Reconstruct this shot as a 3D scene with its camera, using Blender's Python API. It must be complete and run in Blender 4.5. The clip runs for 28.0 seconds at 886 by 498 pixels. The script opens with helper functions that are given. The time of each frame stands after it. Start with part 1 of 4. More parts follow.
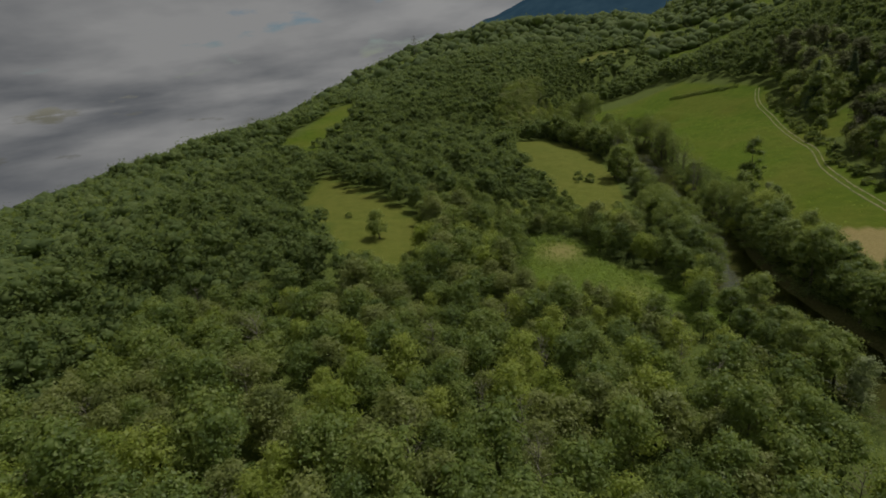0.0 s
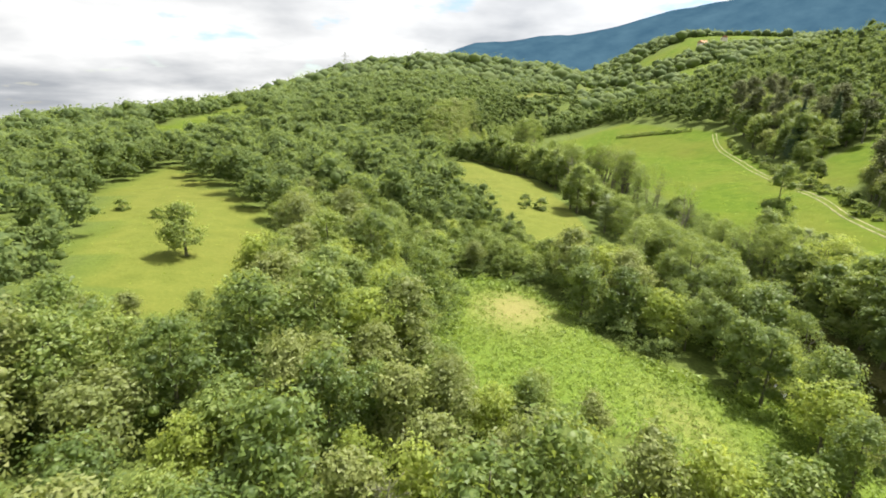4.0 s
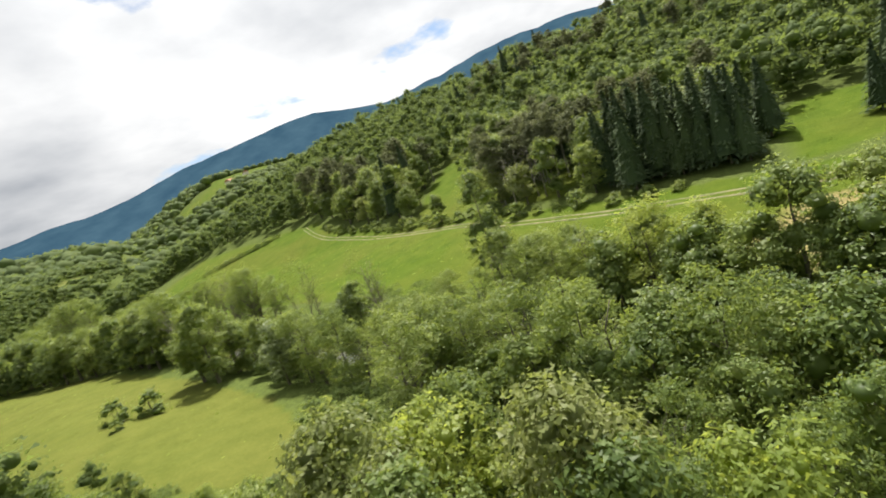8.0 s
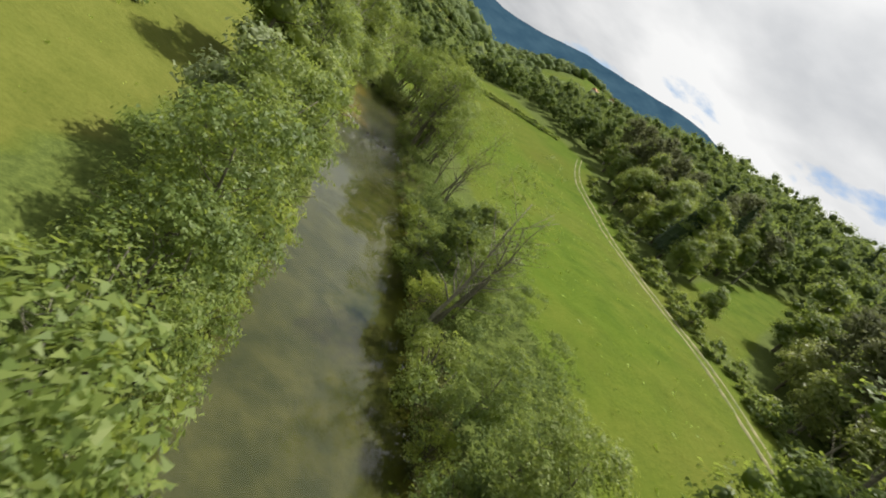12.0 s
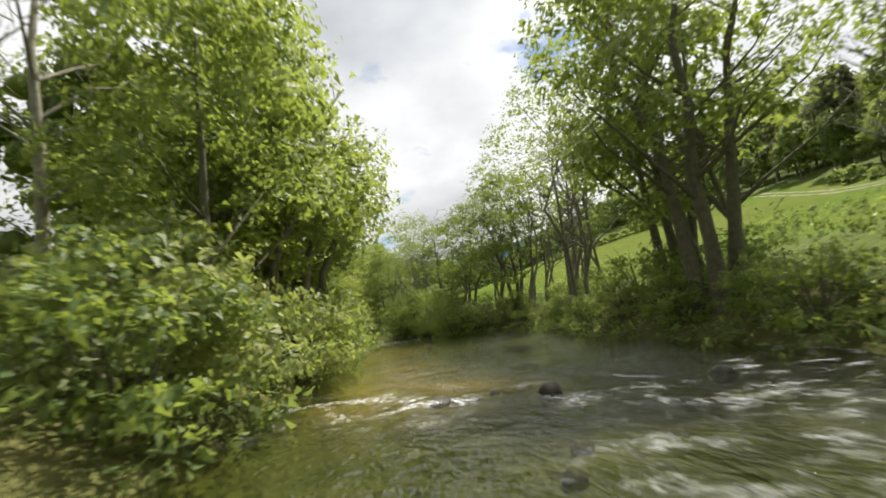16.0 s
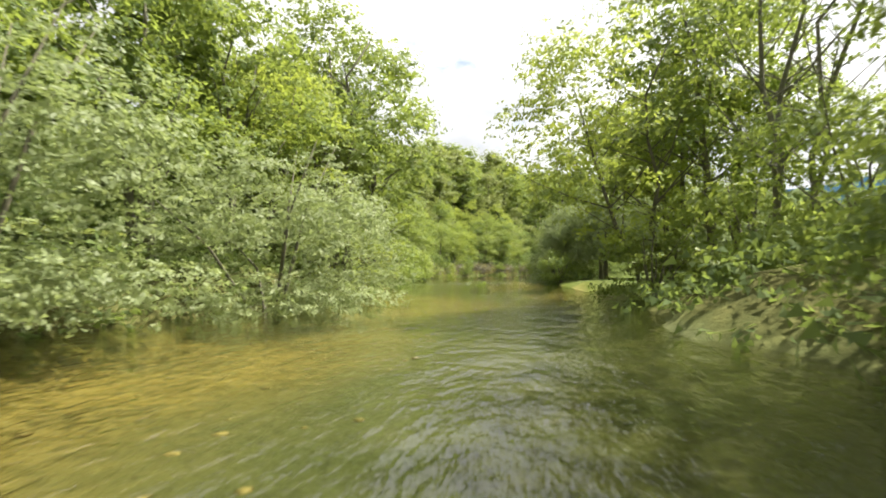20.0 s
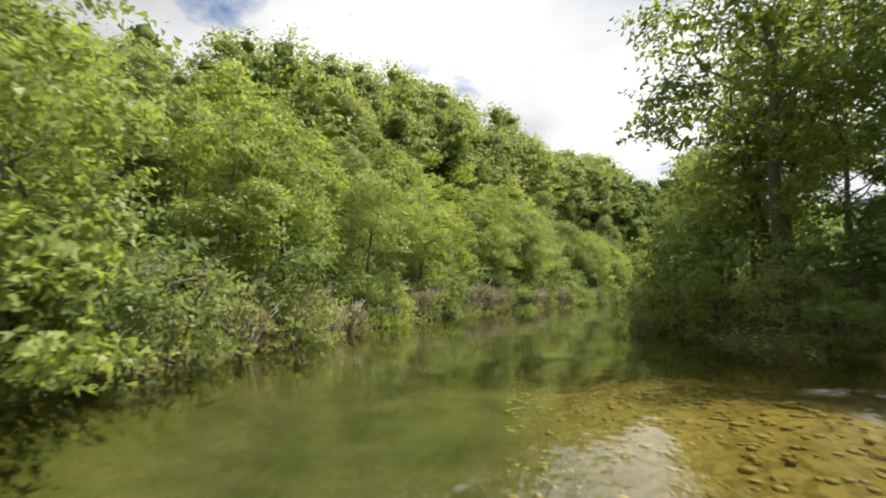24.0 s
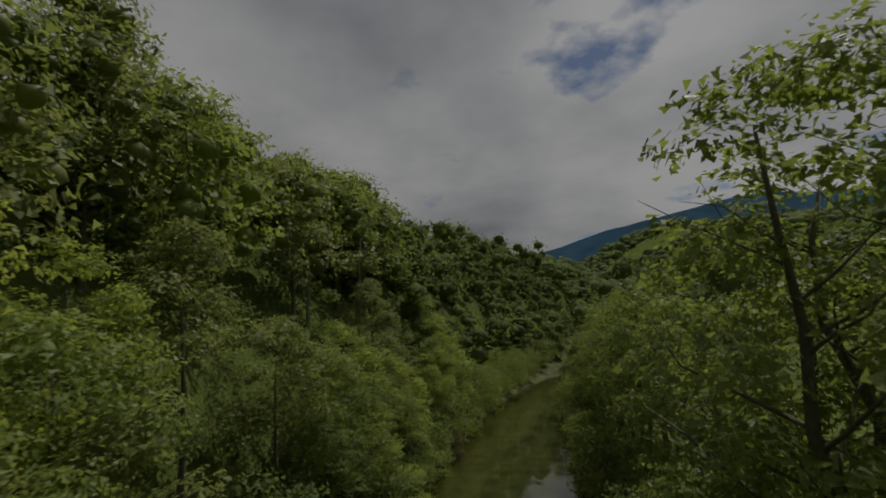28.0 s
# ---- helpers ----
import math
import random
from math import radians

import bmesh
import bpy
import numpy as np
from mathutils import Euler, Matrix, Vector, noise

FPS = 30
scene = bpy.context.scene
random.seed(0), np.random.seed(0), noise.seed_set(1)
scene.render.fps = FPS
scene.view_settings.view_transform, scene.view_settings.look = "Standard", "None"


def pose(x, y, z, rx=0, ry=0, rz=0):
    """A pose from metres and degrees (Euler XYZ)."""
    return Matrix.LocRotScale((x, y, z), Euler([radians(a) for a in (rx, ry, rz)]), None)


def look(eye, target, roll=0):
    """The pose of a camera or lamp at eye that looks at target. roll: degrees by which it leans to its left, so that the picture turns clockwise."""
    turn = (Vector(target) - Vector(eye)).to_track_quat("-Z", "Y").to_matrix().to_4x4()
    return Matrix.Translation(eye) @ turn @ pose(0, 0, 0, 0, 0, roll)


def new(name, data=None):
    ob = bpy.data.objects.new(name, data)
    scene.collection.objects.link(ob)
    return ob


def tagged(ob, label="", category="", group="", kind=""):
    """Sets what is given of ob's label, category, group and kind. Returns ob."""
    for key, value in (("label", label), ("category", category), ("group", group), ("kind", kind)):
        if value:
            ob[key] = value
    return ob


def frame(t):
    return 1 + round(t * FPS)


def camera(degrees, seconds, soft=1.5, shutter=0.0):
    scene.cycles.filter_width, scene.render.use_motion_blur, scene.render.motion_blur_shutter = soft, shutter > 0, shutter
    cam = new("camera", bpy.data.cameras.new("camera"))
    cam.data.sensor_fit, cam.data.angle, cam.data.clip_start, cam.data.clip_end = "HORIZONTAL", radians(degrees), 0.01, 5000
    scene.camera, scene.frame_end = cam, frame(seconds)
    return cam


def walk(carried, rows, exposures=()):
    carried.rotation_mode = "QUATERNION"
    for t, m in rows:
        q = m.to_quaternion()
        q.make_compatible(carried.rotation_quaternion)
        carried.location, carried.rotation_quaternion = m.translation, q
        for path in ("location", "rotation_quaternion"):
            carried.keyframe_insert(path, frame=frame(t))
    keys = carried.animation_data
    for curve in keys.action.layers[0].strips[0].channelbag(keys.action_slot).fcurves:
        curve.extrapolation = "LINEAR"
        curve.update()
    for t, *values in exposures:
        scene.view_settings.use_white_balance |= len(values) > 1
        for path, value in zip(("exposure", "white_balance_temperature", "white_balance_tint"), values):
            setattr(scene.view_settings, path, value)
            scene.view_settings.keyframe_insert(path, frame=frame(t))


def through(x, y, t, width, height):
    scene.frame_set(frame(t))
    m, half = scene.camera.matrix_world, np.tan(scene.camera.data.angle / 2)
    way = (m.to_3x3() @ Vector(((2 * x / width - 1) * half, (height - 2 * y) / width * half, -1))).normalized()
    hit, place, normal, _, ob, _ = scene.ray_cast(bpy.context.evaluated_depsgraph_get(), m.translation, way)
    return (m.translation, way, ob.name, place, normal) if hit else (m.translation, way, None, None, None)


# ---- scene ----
cam = camera(82.6, 28.0, 1.75, 0.16)
PATH = [
    (0, (0.000, 0.000, 42.000), (0.037, 1.881, 41.321), -7.3),
    (0.5, (0.275, 5.017, 39.994), (0.393, 6.882, 39.281), -6.7),
    (1, (0.846, 10.302, 37.845), (1.062, 12.154, 37.121), -5.6),
    (1.5, (1.714, 15.713, 35.604), (2.004, 17.556, 34.883), -3.5),
    (2, (2.753, 21.449, 33.380), (3.091, 23.295, 32.690), 0.0),
    (2.5, (3.962, 27.227, 31.275), (4.312, 29.089, 30.633), 3.8),
    (4.5, (8.766, 49.829, 24.978), (9.193, 51.712, 24.455), -1.3),
    (5, (10.064, 55.243, 23.634), (10.595, 57.113, 23.163), -4.7),
    (5.5, (11.361, 60.658, 22.290), (12.042, 62.490, 21.866), -7.8),
    (6, (13.148, 66.009, 21.214), (13.986, 67.783, 20.828), -11.0),
    (6.5, (15.253, 71.254, 20.287), (16.278, 72.933, 19.924), -14.5),
    (7, (17.678, 76.252, 19.559), (18.910, 77.789, 19.215), -17.2),
    (7.5, (20.569, 80.854, 19.060), (22.015, 82.199, 18.740), -18.9),
    (8, (23.906, 85.011, 18.651), (25.545, 86.120, 18.366), -19.4),
    (8.5, (27.666, 88.671, 18.192), (29.468, 89.502, 17.949), -19.0),
    (9, (31.596, 91.526, 18.155), (33.430, 92.292, 17.937), -11.0),
    (9.5, (35.845, 94.135, 18.319), (37.644, 94.978, 18.093), -0.0),
    (10, (40.027, 96.734, 18.012), (41.757, 97.702, 17.742), 12.3),
    (10.5, (44.039, 99.291, 17.587), (45.663, 100.410, 17.256), 24.2),
    (11, (47.837, 102.411, 16.510), (49.293, 103.714, 16.084), 35.2),
    (11.5, (51.634, 105.813, 15.332), (52.901, 107.257, 14.777), 42.4),
    (12, (54.772, 109.659, 13.616), (55.879, 111.225, 13.048), 41.5),
    (12.5, (57.717, 113.977, 11.438), (58.610, 115.699, 10.949), 39.0),
    (13, (59.943, 118.524, 9.453), (60.574, 120.393, 9.123), 36.5),
    (13.5, (61.470, 123.773, 7.649), (61.971, 125.703, 7.496), 26.2),
    (15.5, (70.826, 154.375, 1.500), (71.408, 156.277, 1.708), -2.7),
    (16, (73.112, 162.999, 1.300), (73.745, 164.876, 1.582), -7.3),
    (16.5, (75.686, 170.193, 1.150), (76.226, 172.098, 1.431), -0.2),
    (17, (78.129, 176.958, 1.100), (78.562, 178.893, 1.363), 8.9),
    (17.5, (80.200, 183.297, 1.100), (80.474, 185.265, 1.330), 14.9),
    (18, (81.667, 189.298, 1.100), (81.745, 191.290, 1.267), 15.5),
    (18.5, (82.470, 195.192, 1.100), (82.312, 197.183, 1.214), 16.1),
    (19, (82.554, 201.081, 1.100), (82.196, 203.048, 1.166), 13.6),
    (19.5, (82.050, 206.606, 1.100), (81.624, 208.559, 1.164), 5.8),
    (20, (81.383, 211.877, 1.100), (80.952, 213.828, 1.178), -0.1),
    (20.5, (80.671, 217.231, 1.100), (80.234, 219.181, 1.181), -0.7),
    (21, (79.960, 222.359, 1.100), (79.517, 224.307, 1.182), -0.6),
    (21.5, (79.309, 227.375, 1.100), (78.856, 229.322, 1.182), -0.2),
    (23.5, (76.000, 249.257, 1.200), (75.552, 251.198, 1.375), 1.3),
    (24, (74.997, 255.181, 1.485), (74.562, 257.126, 1.657), -0.3),
    (24.5, (74.054, 261.064, 1.816), (73.658, 263.015, 2.009), -2.2),
    (25, (73.279, 266.874, 2.241), (72.978, 268.837, 2.474), -5.7),
    (25.5, (72.759, 272.668, 2.916), (72.634, 274.643, 3.209), -9.5),
    (26, (72.830, 278.302, 4.029), (72.917, 280.272, 4.359), -11.5),
    (26.5, (73.477, 283.632, 5.418), (73.732, 285.584, 5.767), -11.0),
    (27, (74.626, 288.566, 6.771), (75.010, 290.495, 7.130), -9.4),
    (27.5, (76.049, 293.204, 8.098), (76.521, 295.114, 8.456), -6.4),
    (28, (77.599, 297.533, 9.196), (78.143, 299.431, 9.512), -3.8),
]
# The film fades in from black and out to black; between, the camera opens up over the dark woods.
FADE = [(0.0, -1.46), (0.5, 0.02), (1.0, 0.86), (1.3, 1.05), (2.5, 1.0), (5.0, 0.54), (6.0, 0.42), (7.0, 0.42), (8.0, 0.33), (9.0, 0.08), (10.0, -0.06), (13.5, 0.12), (16.0, 0.38), (17.0, 0.45), (18.0, 0.6), (19.0, 0.55), (20.0, 0.94), (21.0, 1.2), (21.5, 1.28),
        (24.0, 0.48), (25.0, 0.7), (26.0, 0.32), (27.0, -0.12), (27.5, -0.68), (28.0, -1.80)]
walk(cam, [(t, look(eye, target, roll)) for t, eye, target, roll in PATH], FADE)

# ---------------------------------------------------------------- light
SUN_FROM = Vector((0.46, 0.22, 0.95)).normalized()


def make_world():
    w = bpy.data.worlds.new("cloudy_sky")
    scene.world = w
    w.use_nodes = True
    nt = w.node_tree
    nt.nodes.clear()
    N, L = nt.nodes.new, nt.links.new
    out, bg = N("ShaderNodeOutputWorld"), N("ShaderNodeBackground")
    sky = N("ShaderNodeTexSky")
    sky.sky_type, sky.sun_disc = "NISHITA", False
    sky.sun_elevation = math.asin(SUN_FROM.z)
    sky.sun_rotation = math.atan2(SUN_FROM.x, SUN_FROM.y)
    sky.altitude, sky.dust_density = 300, 1.0
    scale = N("ShaderNodeVectorMath")
    scale.operation = "SCALE"
    scale.inputs["Scale"].default_value = 0.11
    L(sky.outputs[0], scale.inputs[0])
    # clouds lie on a high flat sheet: the view ray's x and y over its height
    co, sep = N("ShaderNodeTexCoord"), N("ShaderNodeSeparateXYZ")
    L(co.outputs["Generated"], sep.inputs[0])
    up = N("ShaderNodeMath")
    up.operation = "ADD"
    up.inputs[1].default_value = 0.22
    hi = N("ShaderNodeMath")
    hi.operation = "ABSOLUTE"
    L(sep.outputs[2], hi.inputs[0])
    L(hi.outputs[0], up.inputs[0])
    dx, dy = N("ShaderNodeMath"), N("ShaderNodeMath")
    dx.operation = dy.operation = "DIVIDE"
    L(sep.outputs[0], dx.inputs[0]), L(up.outputs[0], dx.inputs[1])
    L(sep.outputs[1], dy.inputs[0]), L(up.outputs[0], dy.inputs[1])
    flat = N("ShaderNodeCombineXYZ")
    L(dx.outputs[0], flat.inputs[0]), L(dy.outputs[0], flat.inputs[1])
    big, small = N("ShaderNodeTexNoise"), N("ShaderNodeTexNoise")
    big.inputs["Scale"].default_value, big.inputs["Detail"].default_value, big.inputs["Roughness"].default_value = 1.5, 9, 0.55
    small.inputs["Scale"].default_value, small.inputs["Detail"].default_value = 1.05, 7
    L(flat.outputs[0], big.inputs["Vector"])
    move = N("ShaderNodeVectorMath")
    move.inputs[1].default_value = (7.3, 2.1, 4.0)
    L(flat.outputs[0], move.inputs[0]), L(move.outputs[0], small.inputs["Vector"])
    cover, tone = N("ShaderNodeValToRGB"), N("ShaderNodeValToRGB")
    cover.color_ramp.elements[0].position, cover.color_ramp.elements[1].position = 0.345, 0.41
    tone.color_ramp.elements[0].position, tone.color_ramp.elements[1].position = 0.30, 0.60
    tone.color_ramp.elements[0].color = (0.38, 0.40, 0.43, 1)
    tone.color_ramp.elements[1].color = (0.88, 0.88, 0.875, 1)
    L(big.outputs[0], cover.inputs[0]), L(small.outputs[0], tone.inputs[0])
    mix = N("ShaderNodeMix")
    mix.data_type = "RGBA"
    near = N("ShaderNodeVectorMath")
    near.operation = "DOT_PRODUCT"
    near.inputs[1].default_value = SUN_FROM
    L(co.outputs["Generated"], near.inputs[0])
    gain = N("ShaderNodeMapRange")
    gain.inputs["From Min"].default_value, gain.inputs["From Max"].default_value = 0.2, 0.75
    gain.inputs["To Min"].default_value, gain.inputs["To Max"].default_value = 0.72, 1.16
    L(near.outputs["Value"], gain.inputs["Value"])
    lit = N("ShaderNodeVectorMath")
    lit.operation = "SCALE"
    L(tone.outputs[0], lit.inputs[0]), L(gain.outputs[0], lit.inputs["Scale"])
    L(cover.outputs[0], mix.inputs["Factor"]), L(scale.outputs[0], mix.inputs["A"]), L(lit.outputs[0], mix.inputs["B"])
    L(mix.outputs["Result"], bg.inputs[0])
    bg.inputs[1].default_value = 1.0
    L(bg.outputs[0], out.inputs[0])


make_world()
sun = new("sun", bpy.data.lights.new("sun", "SUN"))
sun.data.energy, sun.data.angle, sun.data.color = 7.4, radians(1.0), (1.0, 0.94, 0.84)
sun.matrix_world = look(SUN_FROM * 100, (0, 0, 0))

# ---------------------------------------------------------------- materials


class Nodes:
    """A material's nodes, written short."""

    def __init__(self, name):
        self.mat = bpy.data.materials.new(name)
        self.mat.use_nodes = True
        self.t = self.mat.node_tree
        self.t.nodes.clear()
        self.out = self.add("OutputMaterial")

    def add(self, kind, **inputs):
        n = self.t.nodes.new("ShaderNode" + kind)
        for k, v in inputs.items():
            self.put(n.inputs[k.replace("_", " ")], v)
        return n

    def put(self, socket, v):
        if isinstance(v, bpy.types.NodeSocket):
            self.t.links.new(v, socket)
        else:
            socket.default_value = v

    def noise(self, scale, detail=4, rough=0.55, vec=None):
        n = self.add("TexNoise", Scale=scale, Detail=detail, Roughness=rough)
        self.put(n.inputs["Vector"], vec or self.place())
        return n.outputs[0]

    def place(self):
        return self.add("NewGeometry").outputs["Position"]

    def ramp(self, fac, *stops):
        n = self.add("ValToRGB", Fac=fac)
        e = n.color_ramp.elements
        while len(e) < len(stops):
            e.new(0.5)
        for el, (p, c) in zip(e, stops):
            el.position, el.color = p, (*c, 1)
        return n.outputs[0]

    def mix(self, fac, a, b, how="MIX"):
        n = self.add("Mix")
        n.data_type, n.blend_type = "RGBA", how
        self.put(n.inputs[0], fac), self.put(n.inputs[6], a), self.put(n.inputs[7], b)
        return n.outputs[2]

    def math(self, how, a, b=0.5):
        n = self.add("Math")
        n.operation = how
        self.put(n.inputs[0], a), self.put(n.inputs[1], b)
        return n.outputs[0]

    def attr(self, name):
        n = self.add("Attribute")
        n.attribute_name = name
        return n.outputs["Fac"]

    def bump(self, height, strength=0.5, dist=0.05):
        return self.add("Bump", Height=height, Strength=strength, Distance=dist).outputs[0]

    def end(self, shader):
        self.put(self.out.inputs[0], shader)
        return self.mat


def leaf_material(name, dark, mid, light, through, gloss=0.52, glow=0.43, whole=True):
    """Leaves: hue by tree and by leaf, light coming through them."""
    dark, mid, light = ((r * 1.04, g, b * 1.12) for r, g, b in (dark, mid, light))
    n = Nodes(name)
    tree = n.add("ObjectInfo").outputs["Random"] if whole else n.noise(0.16, 2)
    leaf = n.add("NewGeometry").outputs["Random Per Island"]
    patch = n.noise(0.55, 3)
    f = n.math("ADD", n.math("MULTIPLY", tree, 0.44), n.math("MULTIPLY", leaf, 0.42))
    f = n.math("ADD", f, n.math("MULTIPLY", n.math("SUBTRACT", patch, 0.5), 0.5))
    col = n.ramp(f, (0.05, dark), (0.42, mid), (0.92, light))
    back = n.mix(0.6, col, (*through, 1))
    p = n.add("BsdfPrincipled", Base_Color=col, Roughness=gloss)
    p.inputs["Specular IOR Level"].default_value = 0.3
    tr = n.add("BsdfTranslucent", Color=back)
    return _mixed(n, p, tr, glow)


def _mixed(n, a, b, fac):
    m = n.add("MixShader")
    n.put(m.inputs[0], fac), n.put(m.inputs[1], a.outputs[0]), n.put(m.inputs[2], b.outputs[0])
    return n.end(m.outputs[0])


def bark_material(name, a, b, scale=6.0):
    n = Nodes(name)
    g = n.noise(scale, 6, 0.65)
    m = n.noise(1.2, 3)
    col = n.mix(n.math("MULTIPLY", m, 0.6), n.ramp(g, (0.3, a), (0.7, b)), (0.10, 0.12, 0.05, 1))
    p = n.add("BsdfPrincipled", Base_Color=col, Roughness=0.9, Normal=n.bump(g, 0.7, 0.04))
    return n.end(p.outputs[0])


LEAF = leaf_material("broad_leaves", (0.056, 0.096, 0.026), (0.120, 0.178, 0.040), (0.250, 0.300, 0.076), (0.46, 0.55, 0.085))
LEAF_FAR = leaf_material("far_leaves", (0.050, 0.084, 0.028), (0.098, 0.146, 0.042), (0.175, 0.220, 0.066), (0.34, 0.43, 0.08), gloss=0.85, whole=False)
LEAF_OLIVE = leaf_material("olive_leaves", (0.095, 0.128, 0.038), (0.152, 0.190, 0.052), (0.240, 0.272, 0.088), (0.44, 0.50, 0.10))
LEAF_LIME = leaf_material("lime_leaves", (0.140, 0.205, 0.036), (0.210, 0.280, 0.050), (0.30, 0.355, 0.085), (0.54, 0.60, 0.09), glow=0.52)
LEAF_GREY = leaf_material("willow_leaves", (0.14, 0.185, 0.075), (0.22, 0.275, 0.115), (0.31, 0.36, 0.17), (0.40, 0.48, 0.14))
LEAF_DRY = leaf_material("dry_leaves", (0.15, 0.125, 0.05), (0.22, 0.20, 0.075), (0.30, 0.28, 0.12), (0.32, 0.29, 0.09))
NEEDLE = leaf_material("spruce_needles", (0.030, 0.058, 0.022), (0.055, 0.090, 0.030), (0.090, 0.130, 0.042), (0.10, 0.14, 0.03), gloss=0.8, glow=0.25)
NEEDLE_DULL = leaf_material("pine_needles", (0.085, 0.105, 0.045), (0.120, 0.140, 0.055), (0.165, 0.180, 0.075), (0.20, 0.22, 0.08), gloss=0.8, glow=0.35)
FERN = leaf_material("fern_fronds", (0.095, 0.155, 0.022), (0.155, 0.235, 0.034), (0.225, 0.29, 0.06), (0.34, 0.43, 0.05), whole=False)
BARK = bark_material("brown_bark", (0.055, 0.045, 0.032), (0.16, 0.135, 0.10))
BARK_PALE = bark_material("pale_bark", (0.16, 0.15, 0.125), (0.36, 0.34, 0.29))
BARK_GREY = bark_material("grey_alder_bark", (0.09, 0.08, 0.062), (0.22, 0.195, 0.155))
DEAD = bark_material("dead_grey_wood", (0.17, 0.15, 0.12), (0.34, 0.305, 0.255))


def ground_material():
    n = Nodes("meadow_and_soil")
    fine, mid, wide = n.noise(3.0, 6, 0.7), n.noise(0.35, 5), n.noise(0.045, 4)
    grass = n.ramp(n.math("ADD", n.math("MULTIPLY", mid, 0.6), n.math("MULTIPLY", fine, 0.4)),
                   (0.3, (0.042, 0.076, 0.007)), (0.5, (0.068, 0.106, 0.010)), (0.72, (0.102, 0.132, 0.017)))
    dry = n.ramp(fine, (0.3, (0.084, 0.098, 0.015)), (0.7, (0.135, 0.134, 0.028)))
    col = n.mix(n.ramp(wide, (0.42, (0, 0, 0)), (0.68, (0.6, 0.6, 0.6))), grass, dry)
    col = n.mix(n.attr("fern"), col, n.ramp(n.noise(2.0, 5, 0.7), (0.3, (0.065, 0.105, 0.016)), (0.7, (0.125, 0.175, 0.03))))
    worn = n.ramp(n.math("ADD", n.math("MULTIPLY", mid, 0.5), n.math("MULTIPLY", fine, 0.5)), (0.3, (0.080, 0.094, 0.018)), (0.7, (0.142, 0.148, 0.036)))
    col = n.mix(n.attr("worn"), col, worn)
    straw = n.ramp(fine, (0.3, (0.19, 0.155, 0.065)), (0.7, (0.29, 0.235, 0.11)))
    col = n.mix(n.attr("straw"), col, straw)
    litter = n.ramp(fine, (0.3, (0.045, 0.065, 0.016)), (0.7, (0.11, 0.14, 0.035)))
    col = n.mix(n.attr("wood"), col, litter)
    earth = n.ramp(fine, (0.3, (0.05, 0.055, 0.02)), (0.7, (0.13, 0.12, 0.045)))
    col = n.mix(n.attr("bank"), col, earth)
    stones = n.add("TexVoronoi", Scale=8.0)
    n.put(stones.inputs["Vector"], n.place())
    bed = n.ramp(n.noise(0.45, 5), (0.3, (0.12, 0.10, 0.04)), (0.5, (0.27, 0.215, 0.08)), (0.75, (0.41, 0.315, 0.12)))
    grey = n.add("RGBToBW", Color=stones.outputs["Color"]).outputs[0]
    bed = n.mix(0.45, bed, n.ramp(grey, (0.25, (0.10, 0.075, 0.03)), (0.75, (0.42, 0.33, 0.17))))
    deep = n.ramp(n.noise(0.8, 4), (0.35, (0.068, 0.080, 0.046)), (0.7, (0.135, 0.138, 0.078)))
    col = n.mix(n.attr("bed"), col, n.mix(n.attr("shoal"), deep, bed))
    p = n.add("BsdfPrincipled", Base_Color=col, Roughness=0.95, Normal=n.bump(n.math("ADD", fine, n.math("MULTIPLY", mid, 2.0)), 0.8, 0.12))
    p.inputs["Specular IOR Level"].default_value = 0.05
    return n.end(p.outputs[0])


def water_material():
    """Clear shallow water: gloss by Fresnel over a tinted see-through, white where it breaks over stones."""
    n = Nodes("river_water")
    pos = n.place()
    squash = n.add("Mapping", Vector=pos)
    squash.inputs["Scale"].default_value = (1.0, 0.45, 1.0)
    w1, w2, w3 = n.noise(1.5, 3, 0.55, squash.outputs[0]), n.noise(8.0, 3, 0.6, squash.outputs[0]), n.noise(4.2, 3, 0.6, squash.outputs[0])
    riff, live = n.attr("riffle"), n.attr("lively")
    h = n.math("ADD", n.math("MULTIPLY", w1, 0.7), n.math("MULTIPLY", w2, n.math("ADD", n.math("MULTIPLY", riff, 0.7), n.math("MULTIPLY", live, 0.22))))
    h = n.math("ADD", h, n.math("MULTIPLY", w3, n.math("MULTIPLY", live, 0.6)))
    nor = n.bump(h, n.math("ADD", n.math("MULTIPLY", riff, 0.7), n.math("MULTIPLY", live, 0.75)), 0.12)
    gloss = n.add("BsdfGlossy", Color=(1, 1, 1, 1), Roughness=0.03, Normal=nor)
    clear = n.add("BsdfTransparent", Color=(0.66, 0.67, 0.48, 1))
    fr = n.add("Fresnel", IOR=1.46, Normal=nor)
    m = n.add("MixShader")
    n.put(m.inputs[0], fr.outputs[0]), n.put(m.inputs[1], clear.outputs[0]), n.put(m.inputs[2], gloss.outputs[0])
    foam = n.add("BsdfDiffuse", Color=(0.74, 0.76, 0.76, 1))
    patch = n.ramp(n.noise(1.1, 5, 0.62), (0.51, (0, 0, 0)), (0.66, (1, 1, 1)))
    lace = n.ramp(n.noise(10.0, 6, 0.75, squash.outputs[0]), (0.44, (0, 0, 0)), (0.62, (1, 1, 1)))
    f = n.math("MULTIPLY", n.math("MULTIPLY", patch, lace), n.ramp(riff, (0.12, (0, 0, 0)), (0.75, (0.85, 0.85, 0.85))))
    return _mixed(n, m, foam, f)


